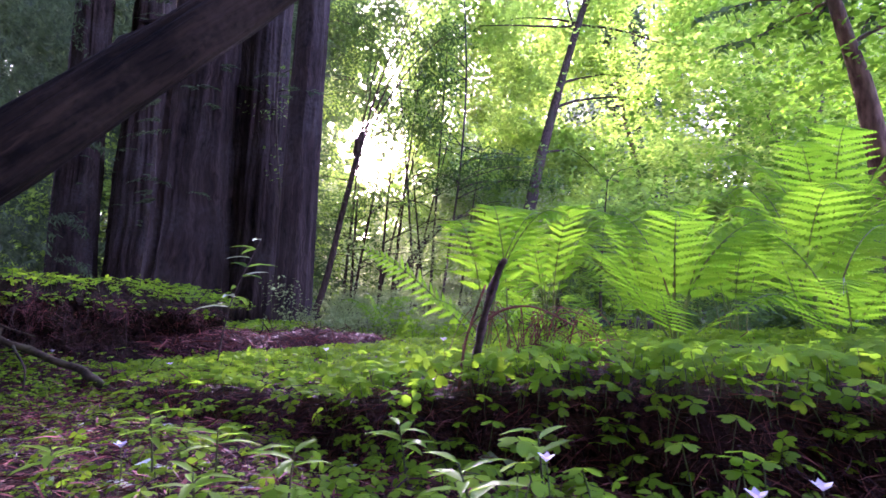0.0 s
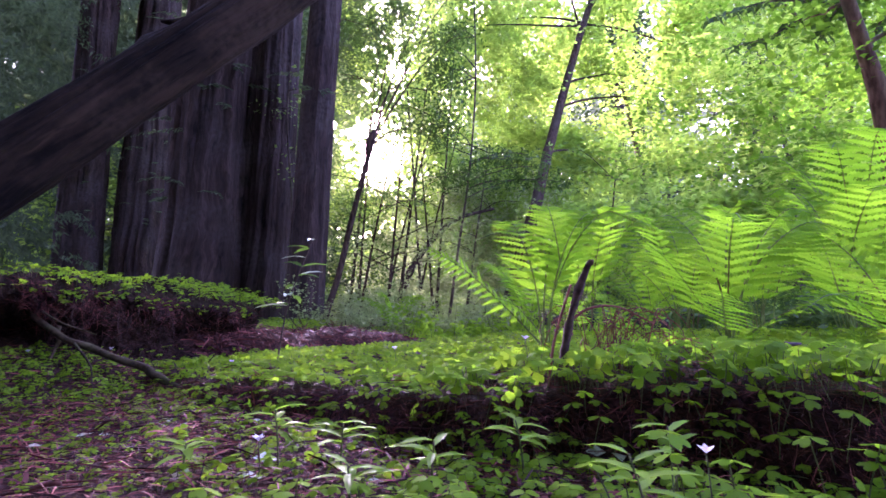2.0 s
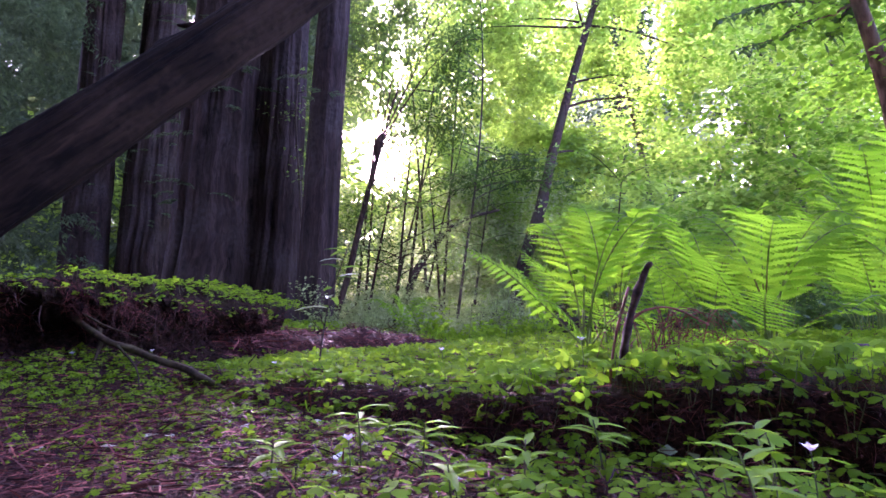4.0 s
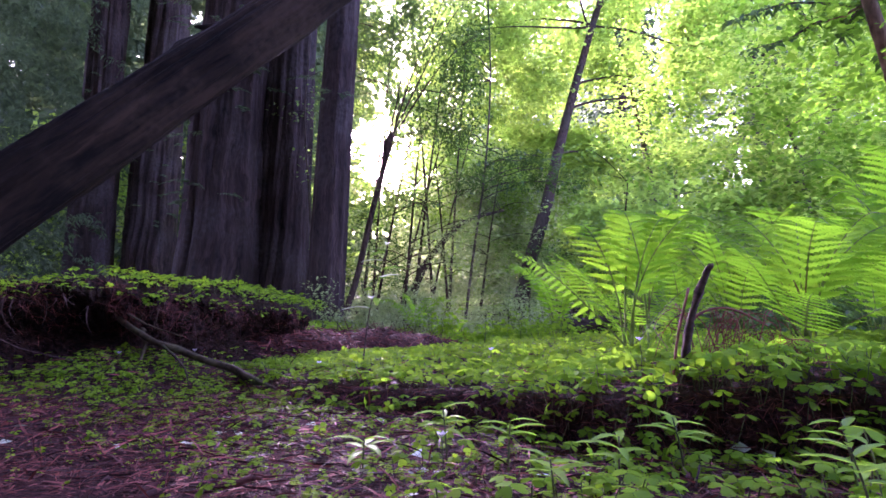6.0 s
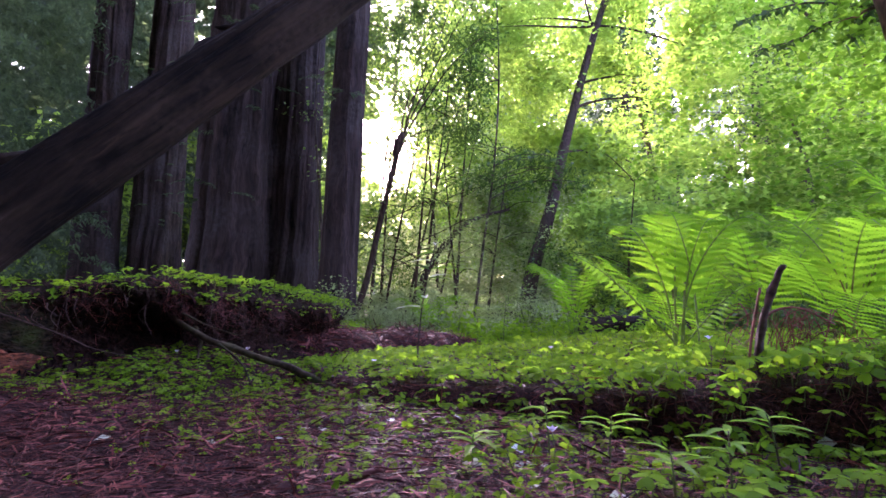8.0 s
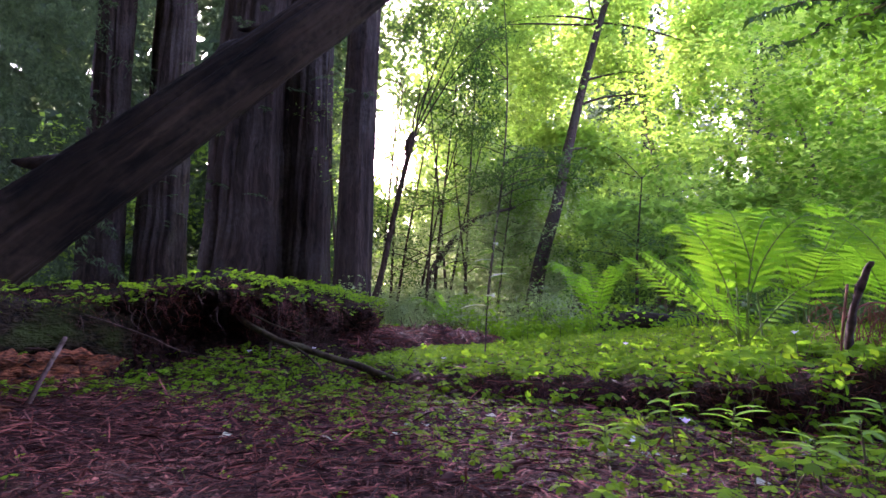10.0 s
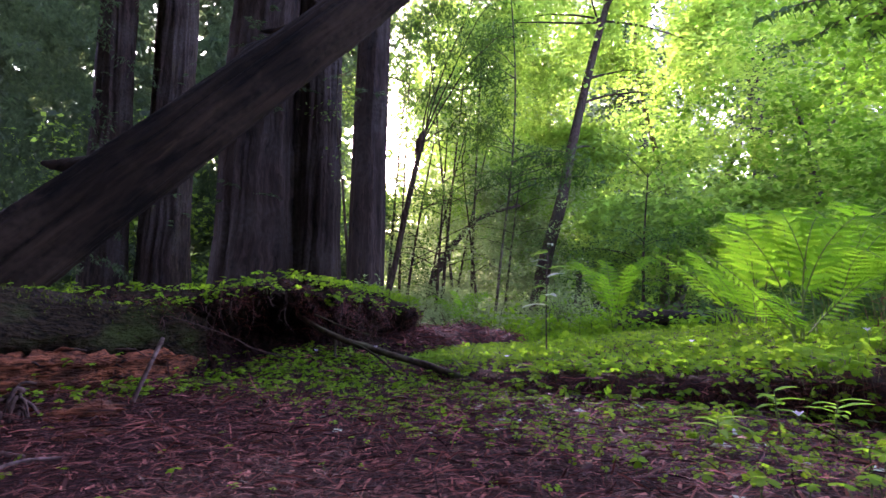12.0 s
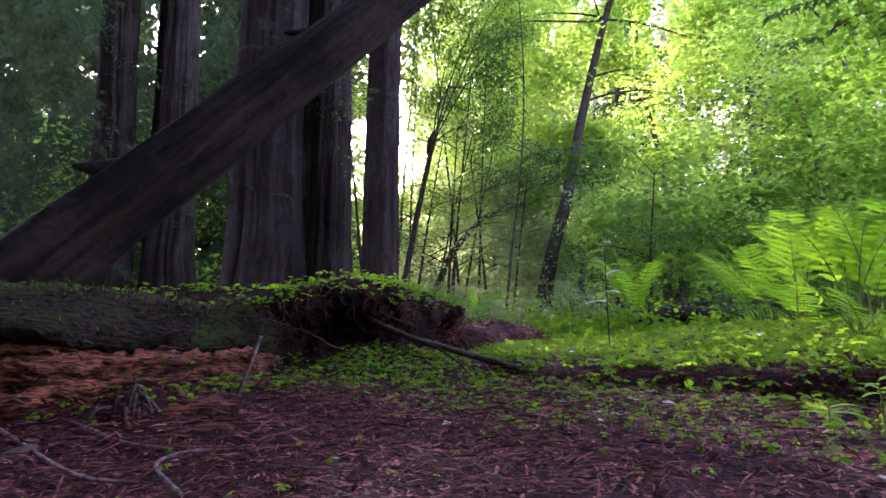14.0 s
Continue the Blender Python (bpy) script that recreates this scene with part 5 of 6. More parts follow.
for k in range(38):
    b = np.array([0.22 + rng.normal(0, 0.06), 1.22 + rng.normal(0, 0.05), 0.19])
    go, up = rng.normal(0.08, 0.10), rng.uniform(0.06, 0.20)
    q = [b, b + [go * 0.25, rng.normal(0, 0.015), up * 0.75], b + [go * 0.6, rng.normal(0, 0.02), up], b + [go * 0.95, rng.normal(0, 0.03), up * 0.75], b + [go * 1.15, rng.normal(0, 0.04), up * rng.uniform(0.1, 0.6)]]
    sv, sf = tube(spline(q, 18), np.linspace(rng.uniform(0.001, 0.0018), 0.0007, 18), 5)
    st = put("stalk", sv, sf, M_DEADFERN, dead)
    if k % 2:
        for m2 in range(7):
            o = np.array(spline(q, 18)[8 + m2])
            hv, hf = tube([o, o + [rng.normal(0, 0.012), rng.normal(0, 0.012), -0.012], o + [rng.normal(0, 0.016), rng.normal(0, 0.016), -0.03]], [0.0012, 0.001, 0.0004], 4)
            put("withered_pinna", hv, hf, M_DEADFERN, st)
sv, sf = tube(spline([(0.09, 1.13, 0.335), (0.14, 1.14, 0.365), (0.21, 1.15, 0.37), (0.30, 1.16, 0.33)], 14), np.linspace(0.0042, 0.002, 14), 6, 0.1)
put("stalk", sv, sf, M_DEADFERN, dead)

# ---- roots and sticks ----


def stick_thing(name, pts, r0, r1, material, label, category="stick", wob=0.06):
    c = spline(pts, 26)
    ob = thing(name, tuple(c[0]), label, category)
    v, f = tube(c, np.linspace(r0, r1, 26), 9, wob)
    put("shaft", v, f, material, ob)
    return ob


root = stick_thing("mossy_root", [(-1.95, 2.02, 0.42), (-1.86, 1.96, 0.385), (-1.78, 1.89, 0.325), (-1.70, 1.87, 0.280), (-1.60, 1.83, 0.240), (-1.50, 1.84, 0.205), (-1.40, 1.80, 0.178), (-1.29, 1.80, 0.146), (-1.20, 1.73, 0.122), (-1.12, 1.69, 0.098), (-1.03, 1.65, 0.06)], 0.009, 0.016, M_MOSSROOT, "mossy root slanting down from the decayed log", "root", 0.12)
for q, r in (([(-1.70, 1.91, 0.285), (-1.64, 1.84, 0.235), (-1.63, 1.80, 0.18), (-1.60, 1.74, 0.13)], 0.009), ([(-1.58, 1.84, 0.23), (-1.52, 1.78, 0.215), (-1.42, 1.71, 0.16), (-1.36, 1.64, 0.10)], 0.006), ([(-1.80, 1.93, 0.35), (-1.72, 1.86, 0.34), (-1.62, 1.83, 0.30), (-1.50, 1.84, 0.26)], 0.005)):
    v, f = tube(spline(q, 14), np.linspace(r, r * 0.4, 14), 7, 0.14)
    put("side_root", v, f, M_MOSSROOT, root)
stick_thing("peg_stick", [(-2.083, 1.2, 0.06), (-2.055, 1.22, 0.16), (-2.018, 1.26, 0.292)], 0.0075, 0.0055, M_PALETWIG, "short grey stick standing in the litter")
Z0 = 0.085
stick_thing("pale_branch", [(-3.0, 1.40, Z0 + 0.02), (-2.844, 1.333, Z0 + 0.02), (-2.392, 1.021, Z0 + 0.015), (-2.2, 0.90, Z0), (-2.05, 0.83, Z0)], 0.0075, 0.004, M_PALETWIG, "pale curved dead branch lying on the litter")
stick_thing("pale_branch", [(-2.6, 1.02, Z0 + 0.02), (-2.457, 0.919, Z0 + 0.01), (-2.147, 0.684, Z0), (-2.0, 0.63, Z0)], 0.006, 0.003, M_PALETWIG, "pale curved dead branch lying on the litter")
stick_thing("pale_branch", [(-1.95, 0.80, Z0 + 0.005), (-2.0, 0.765, Z0 + 0.01), (-2.02, 0.72, Z0), (-1.897, 0.571, Z0)], 0.003, 0.004, M_PALETWIG, "thin hooked pale twig on the litter")
stick_thing("thin_root", [(-2.12, 1.47, 0.35), (-2.035, 1.46, 0.327), (-1.915, 1.50, 0.275), (-1.858, 1.55, 0.232), (-1.743, 1.62, 0.19)], 0.0022, 0.0015, M_DEADSTICK, "thin root trailing over the decayed log", "root")
stick_thing("fallen_log", [(0.85, 5.5, 0.17), (1.3, 5.65, 0.20), (1.8, 5.8, 0.17), (2.5, 6.1, 0.2)], 0.10, 0.085, M_LOGBARK, "dark fallen log half hidden behind the ferns", "log", 0.1)
stick_thing("fallen_branch", [(0.60, 1.15, 0.285), (0.75, 1.18, 0.275), (0.95, 1.2, 0.25), (1.18, 1.25, 0.225)], 0.006, 0.0035, M_DEADSTICK, "dark fallen branch under the ferns", "branch")


def wood_chunk(at, size, turn, material, label):
    """A broken lump of wood: a faceted, splintered block."""
    reseed(*at)
    ob = thing("wood_chunk", at, label, "wood")
    n = 9
    u = np.linspace(-0.5, 0.5, n)
    c = np.column_stack([u * size[0] * math.cos(turn), u * size[0] * math.sin(turn), 0.01 * np.sin(5 * u)]) + np.array(at)
    r = np.array([0.55, 0.85, 1, 0.95, 1.05, 0.95, 1, 0.8, 0.5]) * size[1]
    v, f = tube(c, r, 10, 0.14)
    v[:, 2] = at[2] + (v[:, 2] - at[2]) * size[2]
    put("body", v, f, material, ob, soft=False)
    for k in range(5):
        e = c[-1] if k % 2 else c[0]
        o = e + rng.normal(0, size[1] * 0.4, 3)
        d = np.array([math.cos(turn), math.sin(turn), 0]) * (1 if k % 2 else -1) * rng.uniform(0.02, 0.05)
        sv, sf = tube([o, o + d * 0.6, o + d], [size[1] * 0.22, size[1] * 0.15, 0.001], 5, 0.1)
        put("splinter", sv, sf, material, ob, soft=False)


wood_chunk((-2.13, 1.10, 0.105), (0.17, 0.035, 0.9), 0.25, M_ROT, "short dark rotten log piece lying in litter")
wood_chunk((-2.05, 1.0, 0.085), (0.12, 0.035, 0.35), 0.35, M_ROT, "flat slab of orange rotten wood on litter")
wood_chunk((-2.36, 0.80, 0.08), (0.10, 0.02, 0.8), 1.2, M_DEADSTICK, "dark broken wood piece lying in litter")
wood_chunk((-0.83, 0.77, 0.085), (0.07, 0.008, 0.6), 0.2, M_CHIP, "pale curled bark strip on the litter")
wood_chunk((-0.95, 0.72, 0.08), (0.05, 0.009, 0.5), 0.9, M_CHIP, "pale curled bark strip on the litter")
tangle = thing("root_tangle", (-2.3, 1.1, 0.08), "small upturned tangle of dead roots beside the rotten log", "roots")
for k in range(17):
    a = rng.uniform(0, 3.14)
    r = rng.uniform(0.05, 0.14)
    o = np.array([-2.28 + rng.normal(0, 0.02), 1.08 + rng.normal(0, 0.02), 0.15 + rng.normal(0, 0.02)])
    e = o + [r * math.cos(a + 3.14), r * math.sin(a + 3.14) * 0.6, -rng.uniform(0.03, 0.09)]
    v, f = tube(spline([o, (o + e) / 2 + [0, 0, rng.uniform(0.01, 0.05)], e], 10), np.linspace(rng.uniform(0.004, 0.010), 0.002, 10), 6, 0.1)
    put("root", v, f, M_DEADSTICK, tangle)

reseed(5)
# ---- litter ----


def litter_density(x, y):
    slope = ((x + 1.7) / 0.5) ** 2 + ((y - 1.75) / 0.35) ** 2 < 1
    return np.where(y > ledge_y(x) - 0.05, 0.25, np.where(slope, 0.3, 1.0))


x, y = strewn(56000, -3.2, 1.2, 0.28, 2.1, litter_density)
P = np.column_stack([x, y, ground_z(x, y) + rng.uniform(0.001, 0.022, len(x))])
dirs = np.column_stack([rng.normal(0, 1, (len(x), 2)) * [1.4, 0.8], rng.normal(0, 0.22, len(x))])
v, f = scatter(*STRAND, P, dirs, rng.normal(0, 0.5, (len(x), 3)) + [0, 0, 1], rng.uniform(0.02, 0.075, len(x)) * np.interp(y, [0.3, 1.0], [0.6, 1.0]))
tagged(put("needle_litter", v, f, M_NEEDLE), "reddish brown dry redwood needles and twigs strewn on the ground", "litter", kind="stuff")
x, y = strewn(19000, -3.2, 1.0, 0.3, 2.0, litter_density)
CHIP = T([(-0.16, 0, 0), (0.15, 0.05, 0.05), (0.18, 0.9, 0), (-0.1, 1, 0.09)], [(0, 1, 2, 3)])
P = np.column_stack([x, y, ground_z(x, y) + rng.uniform(0.003, 0.012, len(x))])
dirs = np.column_stack([rng.normal(0, 1, (len(x), 2)), rng.normal(0, 0.25, len(x))])
v, f = scatter(*CHIP, P, dirs, rng.normal(0, 0.35, (len(x), 3)) + [0, 0, 1], rng.uniform(0.008, 0.026, len(x)) * rng.choice([0.6, 1.0], len(x)))
tagged(put("bark_litter", v, f, M_CHIP, soft=False), "reddish bark chips and dead leaves on the ground", "litter", kind="stuff")
# thicker dead twigs with their needles, in short curved strips
reseed(15)
x, y = strewn(17000, -3.2, 1.0, 0.28, 2.0, litter_density)
P = np.column_stack([x, y, ground_z(x, y) + rng.uniform(0.008, 0.030, len(x))])
dirs = np.column_stack([rng.normal(0, 1, (len(x), 2)) * [1.3, 0.8], rng.normal(0, 0.16, len(x))])
v, f = scatter(*TWIG, P, dirs, rng.normal(0, 0.5, (len(x), 3)) + [0, 0, 1], rng.uniform(0.025, 0.075, len(x)) * np.interp(y, [0.3, 1.0], [0.6, 1.0]))
tagged(put("twig_litter", v, f, M_TWIG, soft=False), "short dead redwood twigs lying on the needle litter", "litter", kind="stuff")
x, y = strewn(22000, -7, 6, -4, 7, lambda x, y: 1.0 * ((x < -3.1) | (x > 1.1) | (y < 0.3) | (y > 2.0)))
P = np.column_stack([x, y, ground_z(x, y) + rng.uniform(0.001, 0.02, len(x))])
dirs = np.column_stack([rng.normal(0, 1, (len(x), 2)), rng.normal(0, 0.2, len(x))])
v, f = scatter(*STRAND, P, dirs, rng.normal(0, 0.5, (len(x), 3)) + [0, 0, 1], rng.uniform(0.06, 0.16, len(x)))
tagged(put("outer_litter", v, f, M_NEEDLE), "reddish dry needles and twigs over the wider forest floor", "litter", kind="stuff")
# needles and rootlets that hang over the ledge face
x = rng.uniform(-1.3, 1.8, 11000)
y = ledge_y(x) + rng.normal(0.0, 0.04, len(x))
P = np.column_stack([x, y, ground_z(x, y) + rng.uniform(0, 0.012, len(x))])
dirs = np.column_stack([rng.normal(0, 0.7, len(x)), -rng.uniform(0, 1, len(x)), -rng.uniform(-0.2, 0.9, len(x))])
v, f = scatter(*STRAND, P, dirs, rng.normal(0, 1, (len(x), 3)), rng.uniform(0.02, 0.07, len(x)))
tagged(put("ledge_needles", v, f, M_NEEDLE), "dry needles and rootlets hanging over the low ledge", "litter", kind="stuff")

reseed(6)
# ---- redwood sorrel ----


def sorrel_template():
    """Three heart-shaped leaflets that meet at the stem, each folded along its middle."""
    V, F = [], []
    for k in range(3):
        a = k * 2.094
        pts = [(0, 0.02, 0), (-0.30, 0.25, -0.02), (-0.50, 0.62, -0.16), (-0.40, 0.92, -0.26), (-0.18, 0.98, -0.24), (0, 0.80, -0.14), (0.18, 0.98, -0.24), (0.40, 0.92, -0.26), (0.50, 0.62, -0.16), (0.30, 0.25, -0.02)]
        o = len(V)
        ca, sa = math.cos(a), math.sin(a)
        V += [(x * ca - y * sa, x * sa + y * ca, z + 0.02) for x, y, z in pts]
        F += [(o, o + 5, o + 2, o + 1), (o + 2, o + 5, o + 4, o + 3), (o, o + 9, o + 8, o + 5), (o + 5, o + 8, o + 7, o + 6)]
    return np.array(V, float), np.array(F, int)


SORREL = sorrel_template()
STALK = T([(-0.5, 0, 0.3), (0.5, 0, 0.3), (0, 0, -0.6), (-0.5, 1, 0.3), (0.5, 1, 0.3), (0, 1, -0.6)], [(0, 1, 4, 3), (1, 2, 5, 4), (2, 0, 3, 5)])


def sorrel_lite():
    """The same leaf for plants farther off: three plain folded leaflets."""
    V, F = [], []
    for k in range(3):
        ca, sa = math.cos(k * 2.094), math.sin(k * 2.094)
        V += [(x * ca - y * sa, x * sa + y * ca, z) for x, y, z in ((0, 0.02, 0.02), (-0.5, 0.7, -0.16), (0, 0.9, -0.14), (0.5, 0.7, -0.16))]
        F.append((4 * k, 4 * k + 3, 4 * k + 2, 4 * k + 1))
    return np.array(V, float), np.array(F, int)


SORREL_LITE = sorrel_lite()


def sorrel_patch(name, x, y, z, hgt, size, label, leaf=SORREL):
    n = len(x)
    foot = np.column_stack([x, y, z])
    sway = np.column_stack([rng.normal(0, 0.25, (n, 2)), np.ones(n)])
    head = foot + unit(sway) * hgt[:, None]
    an = rng.uniform(0, 6.28, n)
    along = np.column_stack([np.cos(an), np.sin(an), rng.normal(0, 0.12, n)])
    up = rng.normal(0, 0.34, (n, 3)) + [0, -0.28, 1]
    lv, lf = scatter(*leaf, head, along, up, size)
    d = head - foot
    L = np.linalg.norm(d, axis=1)
    al = unit(d)
    sd = unit(np.cross(al, np.array([0.3, 1, 0.1])))
    nn = np.cross(sd, al)
    sv = STALK[0][None, :, 0:1] * sd[:, None] * 0.0016 + STALK[0][None, :, 2:3] * nn[:, None] * 0.0016 + STALK[0][None, :, 1:2] * al[:, None] * L[:, None, None] + foot[:, None]
    sf = STALK[1][None] + (np.arange(n) * 6)[:, None, None]
    ob = put(name, lv, lf, M_SORREL)
    tagged(ob, label, "sorrel", kind="stuff")
    st = put("stems", sv.reshape(-1, 3), sf.reshape(-1, 4), M_STEM, ob, "thin pale stems")
    tagged(st, kind="stuff")
    return ob


def sorrel_plant(height, size, lean, tilt):
    """One sorrel: a thin stem with three heart-shaped leaflets."""
    ob = thing("sorrel_plant", (0, 0, 0), "three-leaved redwood sorrel on a thin pale stem", "sorrel", "sorrel plants")
    top = np.array([lean[0] * height, lean[1] * height, height])
    v, f = tube(spline([(0, 0, 0), (lean[0] * height * 0.3, lean[1] * height * 0.3, height * 0.5), top], 8), 0.0011, 5)
    put("stem", v, f, M_STEM, ob)
    tv, tf = SORREL
    for k in range(3):
        lv, lf = scatter(tv[10 * k:10 * k + 10], tf[4 * k:4 * k + 4] - 10 * k, top[None], np.array([[math.cos(tilt), math.sin(tilt), 0.1]]), np.array([[tilt * 0.1, -0.15, 1.0]]), size * rng.uniform(0.9, 1.1))
        put("leaflet", lv, lf, M_SORREL, ob)
    return ob


def front_density(x, y):
    edge = np.interp(x, [-2.4, -1.6, -0.95, -0.6, -0.2, 0.2], [1.55, 1.26, 0.86, 0.58, 0.42, 0.3])
    d = np.maximum(step(-0.12, 0.25, y - edge) * 0.75, 0.02 + 0.24 * step(-0.85, -0.6, x))
    lip = np.abs(y - ledge_y(x)) < 0.07
    d = np.where(lip, d * 0.7, d)
    return np.where(y > ledge_y(x) - 0.02, 0, d) * (np.hypot(x + 0.4, y) > 0.35)


x, y = strewn(11500, -2.5, 1.3, 0.36, 2.05, lambda x, y: front_density(x, y) * np.clip(0.62 + 0.5 * wave(x, y, 9, 74), 0.1, 1))
order = np.argsort(np.hypot((x + 0.1) * 0.8, y))
near, rest = order[:260], order[260:]
sorrel_patch("sorrel_clumps", x[rest], y[rest], ground_z(x[rest], y[rest]), rng.uniform(0.010, 0.040, len(rest)) * np.interp(x[rest], [-0.8, 0.2], [0.75, 1.4]), rng.uniform(0.010, 0.020, len(rest)) * np.interp(x[rest], [-1.5, 0.0], [0.75, 1.1]), "three-leaved redwood sorrel scattered over the litter")
kinds = [sorrel_plant(h, w, (rng.normal(0, 0.2), rng.normal(0, 0.2)), q) for h, w, q in ((0.045, 0.020, 0.3), (0.06, 0.022, 1.2), (0.03, 0.017, 2.0), (0.075, 0.024, 0.8), (0.05, 0.019, 2.6), (0.035, 0.021, 1.7))]
for k, i in enumerate(near):
    s = rng.uniform(0.8, 1.15)
    m = Matrix.Translation((x[i], y[i], float(ground_z(x[i], y[i])) - 0.003)) @ Matrix.Rotation(rng.uniform(0, 6.28), 4, "Z") @ Matrix.Scale(s, 4)
    if k < len(kinds):
        kinds[k].matrix_basis = m
    else:
        copy_thing(kinds[k % len(kinds)], Matrix(m) @ Matrix.Scale(1 / kinds[k % len(kinds)].scale[0], 4))
x = rng.uniform(-1.25, 1.7, 380)
y = ledge_y(x) + rng.normal(-0.02, 0.035, len(x))
sorrel_patch("ledge_sorrel", x, y, ground_z(x, y) - 0.004, rng.uniform(0.012, 0.05, len(x)), rng.uniform(0.014, 0.024, len(x)), "redwood sorrel hanging over the edge of the low ledge")
x, y = strewn(36000, -1.6, 3.6, 0.7, 4.8, lambda x, y: np.where(x < -0.25, step(0.0, 0.16, y - ledge_y(x)), step(-0.05, 0.04, y - ledge_y(x))) * np.where(y < 2.2, 0.95, 0.8) * (x < 0.9 * y + 0.6 + 0.35 * wave(x, y, 4, 72)) * (x > -1.35) * (y < np.interp(x, [-1.4, -1.2, -0.9, -0.4, 0.2], [2.5, 3.1, 3.9, 4.6, 4.8])))
for name, far, leaf in (("sorrel_carpet", y < 2.1, SORREL), ("sorrel_meadow", y >= 2.1, SORREL_LITE)):
    px, py = x[far], y[far]
    sorrel_patch(name, px, py, ground_z(px, py), rng.uniform(0.015, 0.05, len(px)) * np.where(px < -0.25, np.interp(py - ledge_y(px), [0.05, 0.4], [0.75, 1.1]), np.interp(py, [0.9, 1.6], [1.7, 1.1])), rng.uniform(0.012, 0.022, len(px)) * np.interp(py, [1.2, 1.8], [1.3, 1.0]), "dense bright green carpet of redwood sorrel", leaf)
x, y = strewn(9000, -3.0, 6.0, 4.4, 9.0, lambda x, y: 0.8 + 0 * x)
sorrel_patch("sorrel_far", x, y, ground_z(x, y), rng.uniform(0.04, 0.14, len(x)), rng.uniform(0.03, 0.055, len(x)), "green sorrel and low plants farther off", SORREL_LITE)
x, y = strewn(3600, -3.3, -1.35, 1.7, 3.6, lambda x, y: 0.9 * (0.25 + 0.75 * step(-2.7, -2.3, x + 0.15 * wave(x, y, 6, 73))) * (y > np.interp(x, [-3.3, -2.2, -1.75, -1.62, -1.4], [1.75, 1.78, 1.9, 2.1, 2.9])))
sorrel_patch("sorrel_on_log", x, y, mound_top(x, y) + 0.02, rng.uniform(0.02, 0.07, len(x)), rng.uniform(0.012, 0.021, len(x)), "redwood sorrel growing along the top of the decayed log")
m = 950
k = rng.integers(int(0.02 * len(mound_dir)), int(0.5 * len(mound_dir)), m)
b = rng.choice([0, 1, 2, 3, 4, 11, 12, 13], m, p=[0.16, 0.19, 0.19, 0.15, 0.08, 0.05, 0.08, 0.1])
w = rng.random((m, 1))
P = np.array([mound_rows[q][a] for a, q in zip(k, b)]) * w + np.array([mound_rows[q + 1][a] for a, q in zip(k, b)]) * (1 - w)
P[:, :2] += mound_dir[k] * 0.01
sorrel_patch("sorrel_on_face", P[:, 0], P[:, 1], np.maximum(P[:, 2] - 0.005, ground_z(P[:, 0], P[:, 1])), rng.uniform(0.01, 0.032, m), rng.uniform(0.009, 0.017, m), "sorrel leaves clinging to the face of the decayed log")

reseed(14)
x, y = strewn(1500, -2.1, -1.1, 1.3, 2.1, lambda x, y: 0.22 * (((x + 1.58) / 0.42) ** 2 + ((y - 1.62) / 0.22) ** 2 < 1) * (y < np.interp(x, [-2.0, -1.77, -1.62, -1.5], [1.72, 1.86, 2.05, 2.1])))
sorrel_patch("sorrel_on_talus", x, y, ground_z(x, y), rng.uniform(0.012, 0.03, len(x)), rng.uniform(0.010, 0.017, len(x)), "small sorrel leaves over the slope below the decayed log")
x, y = strewn(110, -3.0, -2.08, 0.98, 1.34, lambda x, y: 0.5 + 0 * x)
sorrel_patch("sorrel_by_log", x, y, np.interp(y, [0.98, 1.15, 1.34], [0.07, 0.14, 0.25]), rng.uniform(0.01, 0.03, len(x)), rng.uniform(0.011, 0.017, len(x)), "sorrel and small leaves along the rotten flank")
tall = [sorrel_plant(h, w, (rng.normal(0, 0.15), rng.normal(0, 0.15)), q) for h, w, q in ((0.10, 0.025, 0.4), (0.125, 0.027, 1.5), (0.09, 0.023, 2.3))]
for k in range(26):
    px, py = rng.uniform(0.02, 0.75), rng.uniform(0.40, 0.70)
    m = Matrix.Translation((px, py, gz(px, py) - 0.003)) @ Matrix.Rotation(rng.uniform(0, 6.28), 4, "Z") @ Matrix.Scale(rng.uniform(0.85, 1.1), 4)
    if k < 3:
        tall[k].matrix_basis = m
    else:
        copy_thing(tall[k % 3], m @ Matrix.Scale(1 / tall[k % 3].scale[0], 4))

x, y = strewn(5200, -7, 7, -4, 7, lambda x, y: np.clip(0.5 + 0.5 * wave(x, y, 1.1, 71), 0, 1) * ((x < -3.4) | (x > 3.0) | (y < -0.9)) * ~((x < -2.0) & (x > -5.3) & (y > 0.9) & (y < 2.2)))
sorrel_patch("outer_sorrel", x, y, ground_z(x, y), rng.uniform(0.03, 0.09, len(x)), rng.uniform(0.02, 0.035, len(x)), "patches of redwood sorrel over the wider forest floor")

# seedling leaves close to the ground between the larger plants
reseed(16)
x, y = strewn(14000, -2.4, 0.6, 0.45, 2.0, lambda x, y: 0.42 * front_density(x, y + 0.10))
sorrel_patch("low_sorrel", x, y, ground_z(x, y), rng.uniform(0.006, 0.024, len(x)), rng.uniform(0.007, 0.013, len(x)), "small young sorrel leaves close to the litter", SORREL_LITE)

# ---- small plants ----
LILY_V = T([(0, 0, 0), (-0.10, 0.18, 0.05), (-0.125, 0.45, 0.05), (-0.07, 0.78, -0.02), (0, 1, -0.12), (0.07, 0.78, -0.02), (0.125, 0.45, 0.05), (0.10, 0.18, 0.05), (0, 0.45, 0.02), (0, 0.78, -0.05)],
           [(0, 8, 2)])[0]
